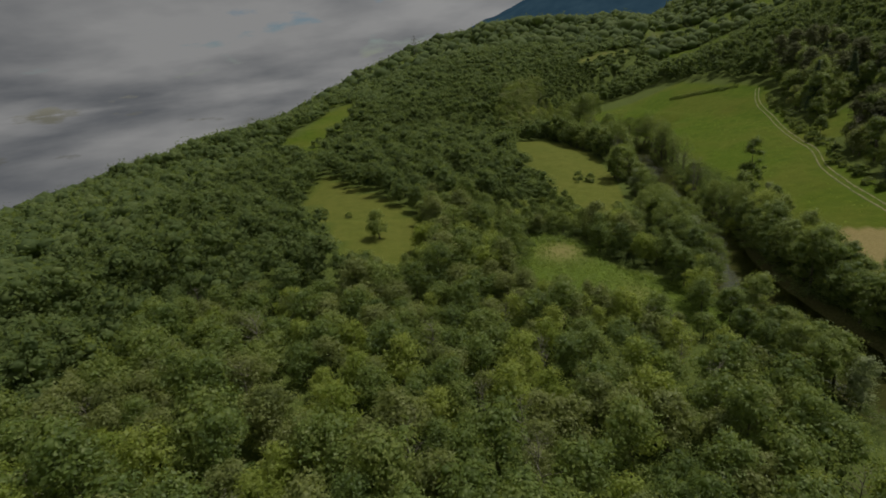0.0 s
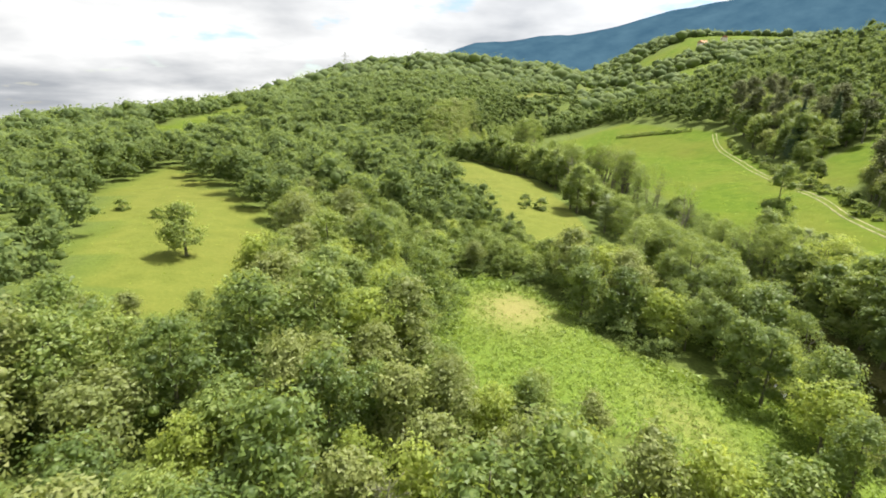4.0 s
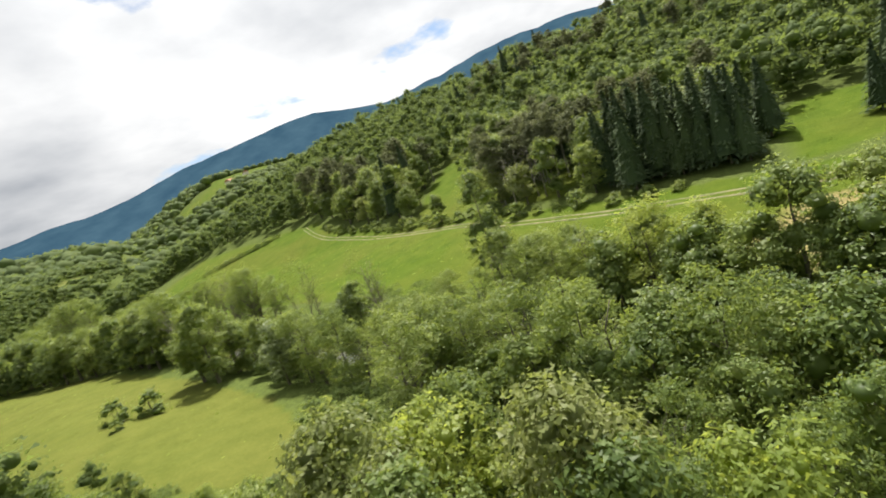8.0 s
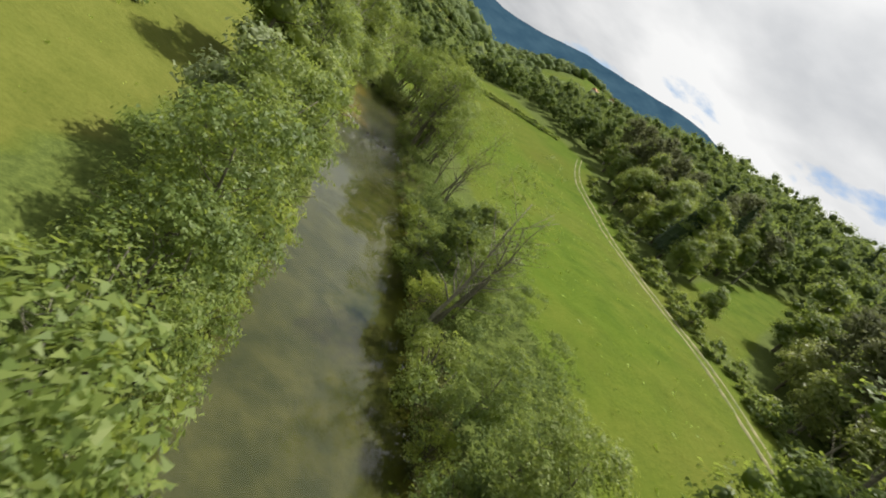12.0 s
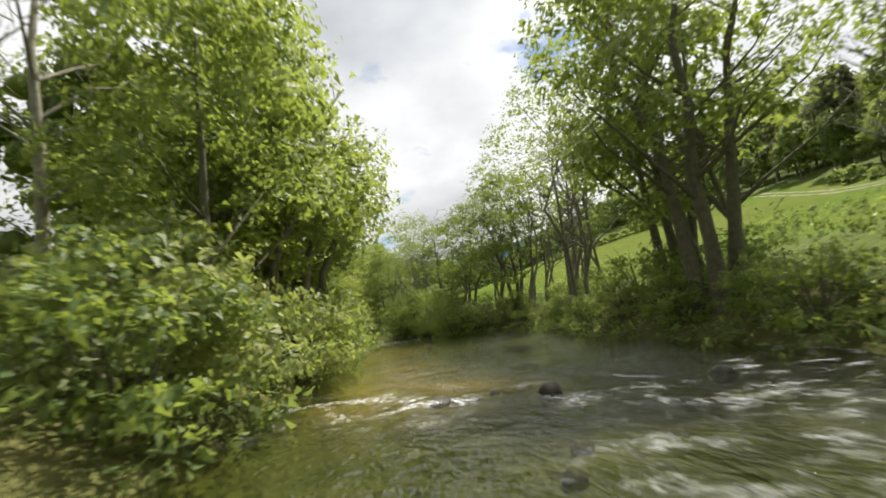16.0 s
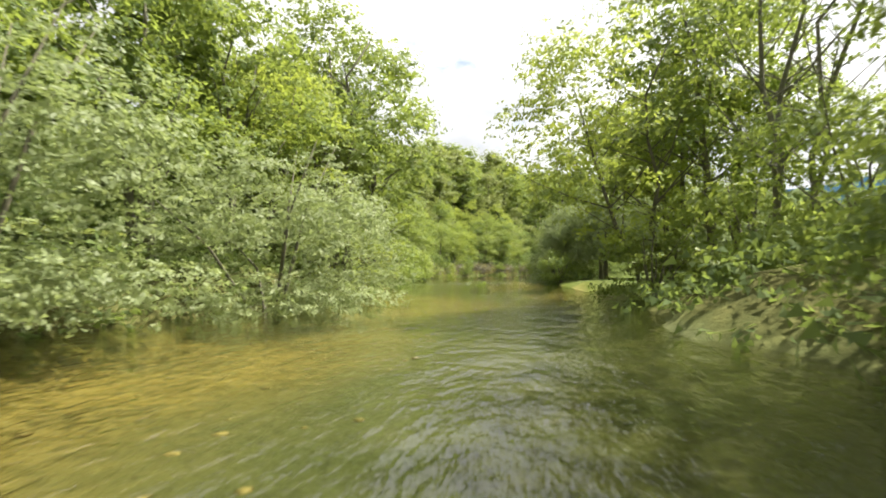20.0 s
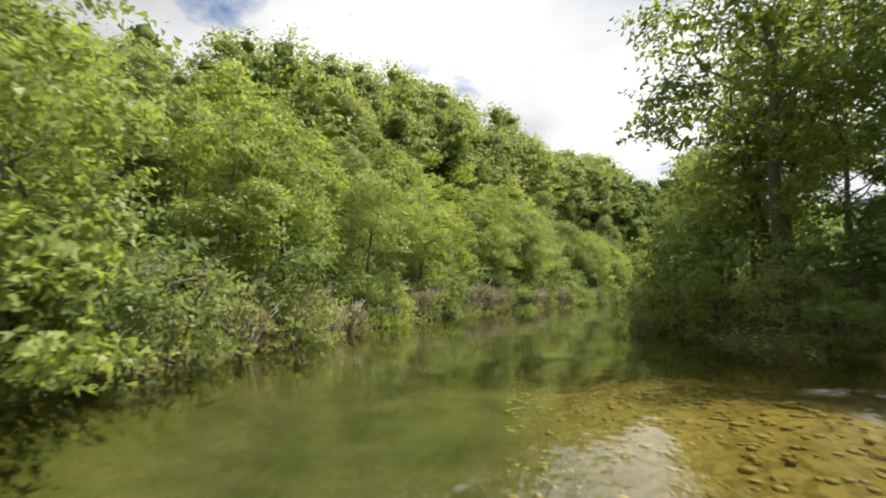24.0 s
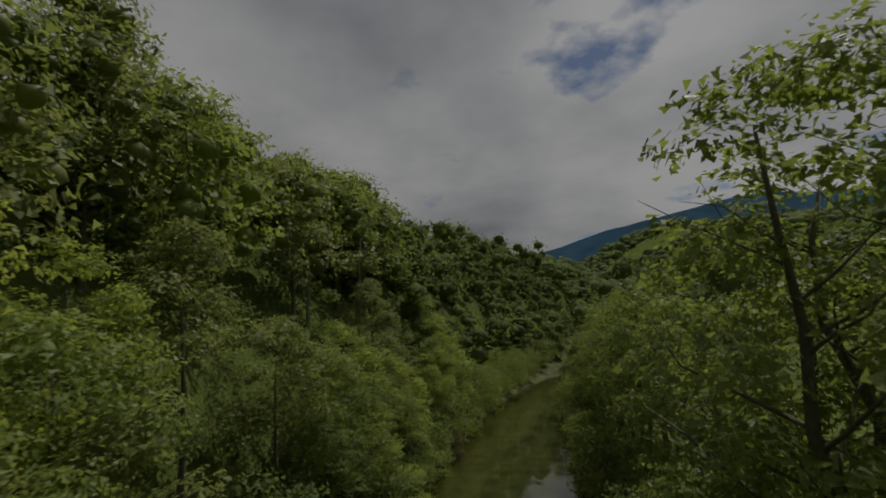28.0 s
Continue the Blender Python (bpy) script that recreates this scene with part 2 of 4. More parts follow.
def plain(name, a, b, scale=3.0, rough=0.85, bump=0.4):
    n = Nodes(name)
    g = n.noise(scale, 6, 0.6)
    p = n.add("BsdfPrincipled", Base_Color=n.ramp(g, (0.32, a), (0.68, b)), Roughness=rough, Normal=n.bump(g, bump, 0.03))
    return n.end(p.outputs[0])


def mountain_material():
    n = Nodes("hazy_ridge_glow")
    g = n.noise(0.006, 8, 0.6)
    # Blue haze of distance is put into the colour; the ridge glows by itself.
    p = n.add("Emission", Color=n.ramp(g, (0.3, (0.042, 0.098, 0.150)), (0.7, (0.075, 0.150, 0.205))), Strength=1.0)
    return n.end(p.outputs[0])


GROUND, WATER = ground_material(), water_material()
STONE = plain("river_stone", (0.022, 0.019, 0.013), (0.075, 0.063, 0.043), 5.0, 0.75)
GRAVEL = plain("pale_track_gravel", (0.075, 0.105, 0.018), (0.23, 0.205, 0.105), 0.5)
WALL, ROOF = plain("lime_plaster", (0.55, 0.50, 0.42), (0.7, 0.66, 0.58)), plain("clay_roof", (0.30, 0.13, 0.08), (0.42, 0.2, 0.12))
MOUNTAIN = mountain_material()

# ---------------------------------------------------------------- plan
# The river's middle line, x by y.
RIVER_Y = np.array([-900, -300, -60, 0, 40, 62, 84, 104, 117, 130, 142, 155, 167, 180, 192, 205, 220, 238, 250, 265, 276, 290, 305, 318, 335, 380, 480, 700, 1500.0])
RIVER_X = np.array([-60, 20, 44, 50, 51, 51, 54, 61, 63, 66.5, 70, 73, 76.3, 79.5, 81.8, 82.3, 79.1, 77.7, 75.4, 73.2, 73, 75.2, 80.5, 85, 93, 122, 205, 330, 620.0])
TRACK_Y = np.array([20, 60, 85, 97, 109, 121, 138, 151, 167, 188, 215, 230.0])
TRACK_X = np.array([78, 82, 87, 91.5, 96, 101, 111, 116, 123, 133, 145, 155.0])


def smooth_line(ys, xs, y):
    y, m = np.asarray(y, float), np.gradient(xs, ys)
    i = np.clip(np.searchsorted(ys, y) - 1, 0, len(ys) - 2)
    h = ys[i + 1] - ys[i]
    t = np.clip((y - ys[i]) / h, 0, 1)
    return (2 * t**3 - 3 * t**2 + 1) * xs[i] + (t**3 - 2 * t**2 + t) * h * m[i] + (3 * t**2 - 2 * t**3) * xs[i + 1] + (t**3 - t**2) * h * m[i + 1]


def river_x(y):
    return smooth_line(RIVER_Y, RIVER_X, y)


def track_x(y):
    return smooth_line(TRACK_Y, TRACK_X, y)


def wide(y, side):
    """How far the water reaches past its usual edge: the bay beside the shoal and the bend above it."""
    y = np.asarray(y, float)
    return np.where(np.asarray(side) > 0, 5.5 * np.exp(-(((y - 262) / 7.5) ** 2)) + 2.6 * np.exp(-(((y - 196) / 9.0) ** 2)), 2.3 * np.exp(-(((y - 211) / 9.0) ** 2)))


def reach(x, y):
    """The distance from the river's middle, less that widening."""
    d = np.asarray(x, float) - river_x(y)
    return np.abs(d) - wide(y, d) * ease(np.abs(d), 2, 5)


def ease(x, a, b):
    t = np.clip((np.asarray(x, float) - a) / (b - a), 0, 1)
    return t * t * (3 - 2 * t)


def hump(x, y, cx, cy, sx, sy, h):
    return h * np.exp(-((x - cx) / sx) ** 2 - ((y - cy) / sy) ** 2)


def ground_z(x, y):
    """The land's height: river bed, banks, terraces, valley sides and far hills. The water stands at 0."""
    x, y = np.asarray(x, float), np.asarray(y, float)
    d = x - river_x(y)
    a = np.abs(d)
    deep = 0.45 + 0.5 * ease(y, 235, 262) + 0.25 * ease(-y, -150, -120)
    w = reach(x, y)
    bank = -deep + (1.4 + deep) * ease(w, 4.0, 8.0) + 0.8 * ease(w, 8, 12)
    right = 2.2 + 0.16 * np.clip(a - 11, 0, 37) + (0.13 + 0.09 * ease(y, 70, 125) + 0.07 * ease(y, 130, 190)) * np.clip(a - 48, 0, 75) + 0.145 * np.clip(a - 123, 0, 110) + 0.15 * np.clip(a - 110, 0, 100) * ease(y, 30, 90)
    start = ease(-y, -75, 10)
    terrace = 2.2 + 1.8 * ease(a, 12, 30) + 5 * ease(a, 42, 85) - 6 * ease(a, 110, 230)
    slope = 2.2 + 12 * ease(a, 20, 60) + 7 * ease(a, 50, 110) - 10 * ease(a, 110, 230)
    steep = 2.2 + (0.62 + 0.5 * ease(y, 284, 318)) * np.clip(a - 8, 0, 12) + 0.20 * np.clip(a - 20, 0, 22) - 0.09 * np.clip(a - 48, 0, 50)
    k = ease(y, 258, 290)
    left = (terrace * (1 - start) + slope * start) * (1 - k) + steep * k
    z = np.where(d > 0, right, left)
    k = ease(w, 8.5, 14)
    z = bank * (1 - k) + z * k
    low = np.where(d > 0, ease(y, 220, 231) * (1 - ease(y, 250, 262)) * (1 - ease(a, 24, 45)), 0.0)
    z = np.where(z > 0.2, z - 0.9 * low * (z - 0.2), z)
    z = z + hump(x, y, 83.6, 239, 2.6, 4.0, 0.2) + hump(x, y, 78.0, 263, 3.4, 6.0, 0.70) + hump(x, y, 84.4, 221.6, 1.2, 1.8, 0.6)
    far = hump(x, y, 150, 900, 250, 240, 66) + hump(x, y, 780, 1150, 420, 380, 98) + hump(x, y, -10, 430, 120, 110, 16) + hump(x, y, 90, 560, 110, 120, 20) + hump(x, y, 1500, 700, 600, 600, 90) - 26 * ease(-x, -20, 300) - 0.16 * np.clip(-x - 90, 0, 9000) - 0.12 * np.clip(-x - 700, 0, 9000)
    return z + far * ease(np.hypot(x - 60, y - 150), 180, 420)


# Meadows, as corners in plan.
MEADOWS = {
    "terrace": [(43, 240), (60, 238), (67, 215), (66, 190), (61, 160), (54, 132), (47, 118), (41, 111), (37, 130), (36, 172)],
    "fern": [(22, 107), (28, 104), (32, 94), (33, 86), (40, 78), (45, 80), (46, 62), (40, 58), (33, 66), (28, 66), (23, 76), (13, 79), (15, 88), (19, 97)],
    "upper": [(-37, 156), (-35, 188), (-18, 150), (-7, 131), (-3, 119), (-1, 106), (-4, 92), (-13, 90), (-20, 99), (-33, 138)],
    "ridge": [(-67, 250), (-47, 214), (-32, 262), (-43, 275)],
    "straw": [(66, 70), (66, 82), (73, 90), (82, 82), (80, 68)],
    "far_straw": [(150, 476), (258, 603), (236, 562), (140, 452)],
    "ridge_far": [(-76, 268), (-58, 258), (-38, 330), (-42, 420), (-62, 430), (-72, 330)],
    "far_green": [(520, 900), (760, 860), (900, 960), (820, 1060), (560, 1000)],
    "far_green_low": [(330, 760), (520, 700), (560, 760), (400, 840)],
    "far_strip": [(240, 560), (300, 620), (420, 640), (400, 600), (300, 560)],
    "far_slope": [(430, 640), (560, 680), (640, 660), (560, 600), (460, 600)],
    "far_left": [(-180, 420), (-90, 400), (-60, 440), (-150, 470)],
}


def inside(x, y, corners):
    hit = np.zeros(np.shape(x), bool)
    for (ax, ay), (bx, by) in zip(corners, corners[1:] + corners[:1]):
        cross = (ay > y) != (by > y)
        hit ^= cross & (x < (bx - ax) * (y - ay) / ((by - ay) or 1e-9) + ax)
    return hit


def in_meadow(x, y):
    hit = np.zeros(np.shape(x), bool)
    for corners in MEADOWS.values():
        hit |= inside(x, y, corners)
    d = x - river_x(y)
    slope_field = (d > 15) & (x < track_x(np.clip(y, 20, 230)) + 5) & (y > 60) & (y < 300) & (d < 78)
    glade = inside(x, y, [(118, 150), (128, 160), (150, 168), (178, 172), (176, 165), (140, 150), (122, 140)])
    glade |= inside(x, y, [(108, 116), (118, 112), (126, 116), (118, 124), (112, 124)]) | inside(x, y, [(92, 82), (98, 82), (112, 86), (122, 80), (120, 70), (96, 66)])
    return hit | slope_field | glade


# ---------------------------------------------------------------- mesh helpers


def mesh_of(name, verts, faces, mats, smooth=False):
    me = bpy.data.meshes.new(name)
    me.from_pydata(np.asarray(verts, float).tolist(), [], faces if isinstance(faces, list) else faces.tolist())
    for m in mats:
        me.materials.append(m)
    if smooth:
        me.polygons.foreach_set("use_smooth", np.ones(len(me.polygons), bool))
    me.update()
    return me


def leafy_mesh(name, verts, quads, tris, mat):
    """A mesh of four-cornered leaf sprays and smooth three-cornered hearts."""
    me = bpy.data.meshes.new(name)
    me.vertices.add(len(verts))
    me.vertices.foreach_set("co", np.asarray(verts, np.float32).ravel())
    nq, nt = len(quads), len(tris)
    me.loops.add(4 * nq + 3 * nt)
    me.loops.foreach_set("vertex_index", np.concatenate([np.ravel(quads), np.ravel(tris)]).astype(np.int32))
    me.polygons.add(nq + nt)
    me.polygons.foreach_set("loop_start", np.concatenate([np.arange(nq) * 4, 4 * nq + np.arange(nt) * 3]).astype(np.int32))
    me.polygons.foreach_set("use_smooth", np.arange(nq + nt) >= nq)
    me.materials.append(mat)
    me.update(calc_edges=True)
    return me


def part(name, me, parent, label="", m=None):
    ob = new(name, me)
    ob.parent = parent
    if m is not None:
        ob.matrix_basis = m
    return tagged(ob, label)


def thing(name, m, label, category, group="", kind=""):
    ob = new(name)
    ob.empty_display_size = 0.3
    ob.matrix_basis = m
    return tagged(ob, label, category, group, kind)


def tube(points, radii, sides=6):
    """A tapered round limb along points."""
    pts = [Vector(p) for p in points]
    verts, faces = [], []
    for i, p in enumerate(pts):
        ahead = (pts[min(i + 1, len(pts) - 1)] - pts[max(i - 1, 0)]).normalized()
        side = ahead.cross(Vector((0.31, 0.95, 0.02))).normalized()
        up = side.cross(ahead)
        for s in range(sides):
            a = 2 * math.pi * s / sides
            verts.append(p + radii[i] * (math.cos(a) * side + math.sin(a) * up))
    for i in range(len(pts) - 1):
        for s in range(sides):
            a, b = i * sides + s, i * sides + (s + 1) % sides
            faces.append((a, b, b + sides, a + sides))
    faces.append(tuple(range((len(pts) - 1) * sides, len(pts) * sides)))
    return verts, faces


def joined(pieces):
    verts, faces = [], []
    for v, f in pieces:
        n = len(verts)
        verts += [tuple(p) for p in v]
        faces += [tuple(i + n for i in q) for q in f]
    return verts, faces


def ball_mesh(level):
    bm = bmesh.new()
    bmesh.ops.create_icosphere(bm, subdivisions=level, radius=1)
    bm.verts.index_update()
    v = np.array([p.co[:] for p in bm.verts])
    f = np.array([[q.index for q in face.verts] for face in bm.faces])
    bm.free()
    return v, f


BALL, BALL_ROUGH = ball_mesh(2), ball_mesh(1)


def directions(rng, n, low=-0.5):
    v = rng.normal(size=(n * 3, 3))
    v /= np.linalg.norm(v, axis=1)[:, None]
    return v[v[:, 2] > low][:n]


def foliage(rng, centres, radii, count, size, core=0.72, ball=BALL_ROUGH, shape=1.7, droop=0.0, spray=6, tri=False, shell=True):
    """Leaves in flat sprays strewn over clumps, with a dark lumpy heart in each clump. Returns verts, quads, tris."""
    centres, radii = np.asarray(centres, float), np.asarray(radii, float)
    twigs = max(1, count // spray)
    d = directions(rng, twigs, -0.75 if not shell else -0.3 if core == 0 else -0.6)
    pick = rng.choice(len(radii), len(d), p=radii**2 / (radii**2).sum())
    reach = radii[pick] * rng.uniform(0.62 if core else 0.52 if shell else 0.3, 1.14, len(d))
    p = centres[pick] + d * reach[:, None] * (1, 1, 0.82)
    tip = rng.uniform(0.5, 1.25, len(d))
    d, p, tip = np.repeat(d, spray, 0), np.repeat(p, spray, 0), np.repeat(tip, spray)
    if spray > 1:
        p = p + rng.normal(size=p.shape) * (1, 1, 0.42) * (size * 0.95 * tip)[:, None]
    nrm = d * 0.7 + rng.normal(size=d.shape) * 0.36 + (0, 0, 0.4)
    nrm /= np.linalg.norm(nrm, axis=1)[:, None]
    t = np.cross(nrm, rng.normal(size=d.shape))
    t /= np.linalg.norm(t, axis=1)[:, None] + 1e-9
    t[:, 2] -= droop
    b = np.cross(nrm, t)
    ln = (size * rng.uniform(0.6, 1.35, len(d)))[:, None]
    if tri:
        v = np.stack([p - t * ln / 2 + b * ln / 1.9 / shape, p + t * ln / 2 - nrm * ln * 0.1, p - t * ln / 2 - b * ln / 1.9 / shape], 1).reshape(-1, 3)
        quads, tris = np.zeros((0, 4), int), np.arange(len(v)).reshape(-1, 3)
    else:
        v = np.stack([p - t * ln / 2, p + b * ln / 2 / shape + nrm * ln * 0.1, p + t * ln / 2 - nrm * ln * 0.12, p - b * ln / 2 / shape + nrm * ln * 0.1], 1).reshape(-1, 3)
        quads, tris = np.arange(len(v)).reshape(-1, 4), np.zeros((0, 3), int)
    if core:
        bv, bf = ball
        w = [bv * (1, 1, 0.85) * r * core * rng.uniform(0.8, 1.15, (len(bv), 1)) + c for c, r in zip(centres, radii)]
        tris = np.concatenate([tris] + [bf + len(v) + i * len(bv) for i in range(len(w))])
        v = np.concatenate([v, *w])
    return v, quads, tris


# ---------------------------------------------------------------- plants: kinds


def crown_clumps(rng, height, radius, base, count, small=0.27):
    """Clumps over an uneven egg-shaped crown from base to height."""
    mid, half = (height + base) / 2, (height - base) / 2
    cs, rs = [], []
    for d in directions(rng, count, -0.85):
        r = radius * rng.uniform(small, small + 0.17) * (1 + 2.2 / count)
        wide = (radius - r * 0.7) * rng.uniform(0.72, 1.08) * (1 - 0.22 * max(d[2], 0))
        cs.append((d[0] * wide, d[1] * wide, mid + d[2] * (half - r * 0.6) * rng.uniform(0.85, 1.05)))
        rs.append(r)
    cs.append((0, 0, mid)), rs.append(radius * 0.5)
    return np.array(cs), np.array(rs)


def trunk_mesh(rng, height, radius, base, girth, limbs, mat, lean=0.0, stems=1, bend=0.05):
    pieces = []
    for s in range(stems):
        a0 = rng.uniform(0, 6.28)
        ox, oy = (0.35 * math.cos(a0), 0.35 * math.sin(a0)) if stems > 1 else (0, 0)
        out = (lean if stems == 1 else rng.uniform(0.05, 0.16))
        pts = []
        for i in range(7):
            k = i / 6
            pts.append((ox + math.cos(a0) * out * height * k + rng.normal() * bend * k * height / 6, oy + math.sin(a0) * out * height * k + rng.normal() * bend * k * height / 6, k * height * 0.92 - 0.3))
        rad = [girth * (1.25 - 1.05 * i / 6) if i else girth * 1.5 for i in range(7)]
        pieces.append(tube(pts, rad, 7))
        for _ in range(limbs):
            k = rng.uniform(max(base / height * 0.8, 0.24), 0.85)
            j = int(k * 6)
            p0 = Vector(pts[j]).lerp(Vector(pts[j + 1]), k * 6 - j)
            a = rng.uniform(0, 6.28)
            reach = radius * rng.uniform(0.5, 0.95) * (1.15 - k * 0.6)
            path = [p0 + Vector((math.cos(a) * reach * q, math.sin(a) * reach * q, reach * (0.55 * q + 0.25 * q * q))) + Vector(rng.normal(size=3) * 0.07 * reach * q) for q in (0, 0.35, 0.7, 1.0)]
            g = girth * (1.0 - 0.75 * k) * 0.55
            pieces.append(tube(path, [g, g * 0.7, g * 0.42, g * 0.15], 5))
    return [("trunk", mesh_of("trunk", *joined(pieces), [mat], True), "")]


class Kind:
    """A kind of plant: a few grown shapes, each a trunk and a crown, to be set in many places."""

    def __init__(self, name, category, label, group, shapes):
        self.name, self.category, self.label, self.group, self.shapes = name, category, label, group, shapes
        
    def set(self, x, y, scale=1.0, turn=0.0, which=None, z=None, lean=(0, 0), label="", stretch=1.0):
        i = which if which is not None else int(abs(x * 7.3 + y * 13.7)) % len(self.shapes)
        z = float(ground_z(x, y)) if z is None else z
        m = pose(x, y, z, lean[0], lean[1], turn) @ Matrix.Diagonal((scale, scale, scale * stretch, 1))
        root = thing(self.name, m, label or self.label, self.category, self.group)
        for nm, me, lb in self.shapes[i]:
            part(nm, me, root, lb)
        return root


def broadleaf(seed, height, radius, base, clumps, leaves, size, leaf, bark=None, girth=0.2, limbs=6, stems=1, core=0.72, ball=BALL_ROUGH, shape=1.7, lean=0.0, spray=6, tri=False, bend=0.05):
    rng = np.random.default_rng(seed)
    cs, rs = crown_clumps(rng, height, radius, base, clumps, 0.27 if core else 0.21)
    grown = foliage(rng, cs, rs, leaves, size, core, ball, shape, 0.0, spray, tri)
    return trunk_mesh(rng, height * 0.9, radius, base, girth, limbs, bark or BARK, lean, stems, bend) + [("crown", leafy_mesh("crown", *grown, leaf), "")]


def conifer(seed, height, radius, tiers, per, size, leaf, base=0.12, bark=None):
    """Whorls of drooping boughs, shorter towards the tip."""
    rng = np.random.default_rng(seed)
    vs, fs = [], []
    n = 0
    for i in range(tiers):
        k = i / (tiers - 1)
        z = height * (base + (1 - base) * k)
        reach = radius * (1 - k) ** 0.85 + 0.12
        for _ in range(max(4, int(per * (1 - 0.6 * k)))):
            a = rng.uniform(0, 6.28)
            r = reach * rng.uniform(0.75, 1.15)
            for q in (0.3, 0.62, 0.95):
                c = np.array((math.cos(a) * r * q, math.sin(a) * r * q, z - r * 0.32 * q + rng.normal() * 0.1))
                u = np.array((math.cos(a), math.sin(a), -0.45 + rng.normal() * 0.15))
                s = np.array((-math.sin(a), math.cos(a), rng.normal() * 0.25))
                ln, w = size * rng.uniform(0.8, 1.3), size * rng.uniform(0.4, 0.65)
                vs += [c - u * ln / 2, c + s * w / 2 + (0, 0, -0.06), c + u * ln / 2, c - s * w / 2 + (0, 0, -0.06)]
                fs.append((n, n + 1, n + 2, n + 3))
                n += 4
    sides = 9
    core = [(0.74 * radius * (1 - k) ** 0.8 * math.cos(6.283 * s / sides) * rng.uniform(0.8, 1.1), 0.74 * radius * (1 - k) ** 0.8 * math.sin(6.283 * s / sides) * rng.uniform(0.8, 1.1), height * (base + (0.96 - base) * k)) for k in (0, 0.3, 0.6, 0.98) for s in range(sides)]
    vs += core
    for i in range(3):
        for s in range(sides):
            a, b = n + i * sides + s, n + i * sides + (s + 1) % sides
            fs.append((a, b, b + sides, a + sides))
    v, f = tube([(0, 0, -0.3), (0.04, 0, height * 0.5), (0, 0.03, height * 0.98)], [height * 0.016, height * 0.010, 0.02], 6)
    return [("trunk", mesh_of("trunk", v, f, [bark or BARK], True), ""), ("crown", mesh_of("crown", vs, fs, [leaf]), "")]


def bare_tree(seed, height, radius, girth, limbs, twigs, mat):
    rng = np.random.default_rng(seed)
    pieces = []
    pts = [(rng.normal() * 0.03 * height * i / 5, rng.normal() * 0.03 * height * i / 5, height * i / 5 - 0.2) for i in range(6)]
    pieces.append(tube(pts, [girth * (1.1 - i / 5) + 0.012 for i in range(6)], 6))
    for _ in range(limbs):
        k = rng.uniform(0.3, 0.92)
        j = int(k * 5)
        p0 = Vector(pts[j]).lerp(Vector(pts[j + 1]), k * 5 - j)
        a, reach = rng.uniform(0, 6.28), radius * rng.uniform(0.5, 1.1) * (1.2 - 0.6 * k)
        end = [p0 + Vector((math.cos(a) * reach * q, math.sin(a) * reach * q, reach * 0.8 * q)) + Vector(rng.normal(size=3) * 0.08 * reach * q) for q in (0, 0.4, 0.75, 1)]
        g = girth * 0.42 * (1.1 - k)
        pieces.append(tube(end, [g + 0.01, g * 0.7 + 0.008, g * 0.4 + 0.006, 0.004], 4))
        for _ in range(twigs):
            q = rng.integers(1, 4)
            d = Vector(rng.normal(size=3) + (0, 0, 0.5)).normalized() * reach * rng.uniform(0.25, 0.5)
            pieces.append(tube([end[q], end[q] + d * 0.5 + Vector(rng.normal(size=3) * 0.05), end[q] + d], [0.014, 0.010, 0.003], 3))
    return [("trunk", mesh_of("trunk", *joined(pieces[:1]), [mat], True), ""), ("crown", mesh_of("crown", *joined(pieces[1:]), [mat], True), "")]


def bush(seed, height, radius, clumps, leaves, size, leaf, core=0.7, bark=None, twigs=10, shape=1.8, ball=BALL_ROUGH, droop=0.0, spray=6, tri=False):
    """A shrub that is leafy to the ground, with thin stems inside."""
    rng = np.random.default_rng(seed)
    cs, rs = [], []
    for d in directions(rng, clumps, -0.1):
        r = min(radius, height) * rng.uniform(0.28, 0.45)
        cs.append((d[0] * (radius - r * 0.6), d[1] * (radius - r * 0.6), max(r * 0.45, height * 0.42 + d[2] * (height * 0.58 - r * 0.7)) * rng.uniform(0.85, 1.1)))
        rs.append(r)
    for _ in range(clumps):
        a, q = rng.uniform(0, 6.28), radius * rng.uniform(0.4, 0.95)
        r = min(radius, height) * rng.uniform(0.25, 0.36)
        cs.append((math.cos(a) * q, math.sin(a) * q, r * 0.6)), rs.append(r)
    grown = foliage(rng, cs, rs, leaves, size, core, ball, shape, droop, spray, tri, False)
    pieces = []
    for _ in range(twigs):
        a, q = rng.uniform(0, 6.28), radius * rng.uniform(0.3, 1.0)
        h = height * rng.uniform(0.5, 1.08)
        pieces.append(tube([(0.1 * math.cos(a), 0.1 * math.sin(a), -0.2), (q * 0.5 * math.cos(a), q * 0.5 * math.sin(a), h * 0.6), (q * math.cos(a + 0.2), q * math.sin(a + 0.2), h)], [0.05, 0.03, 0.008], 4))
    tv, tf = joined(pieces)
    return [("stem", mesh_of("stem", tv, tf, [bark or BARK], True), ""), ("foliage", leafy_mesh("foliage", *grown, leaf), "")]


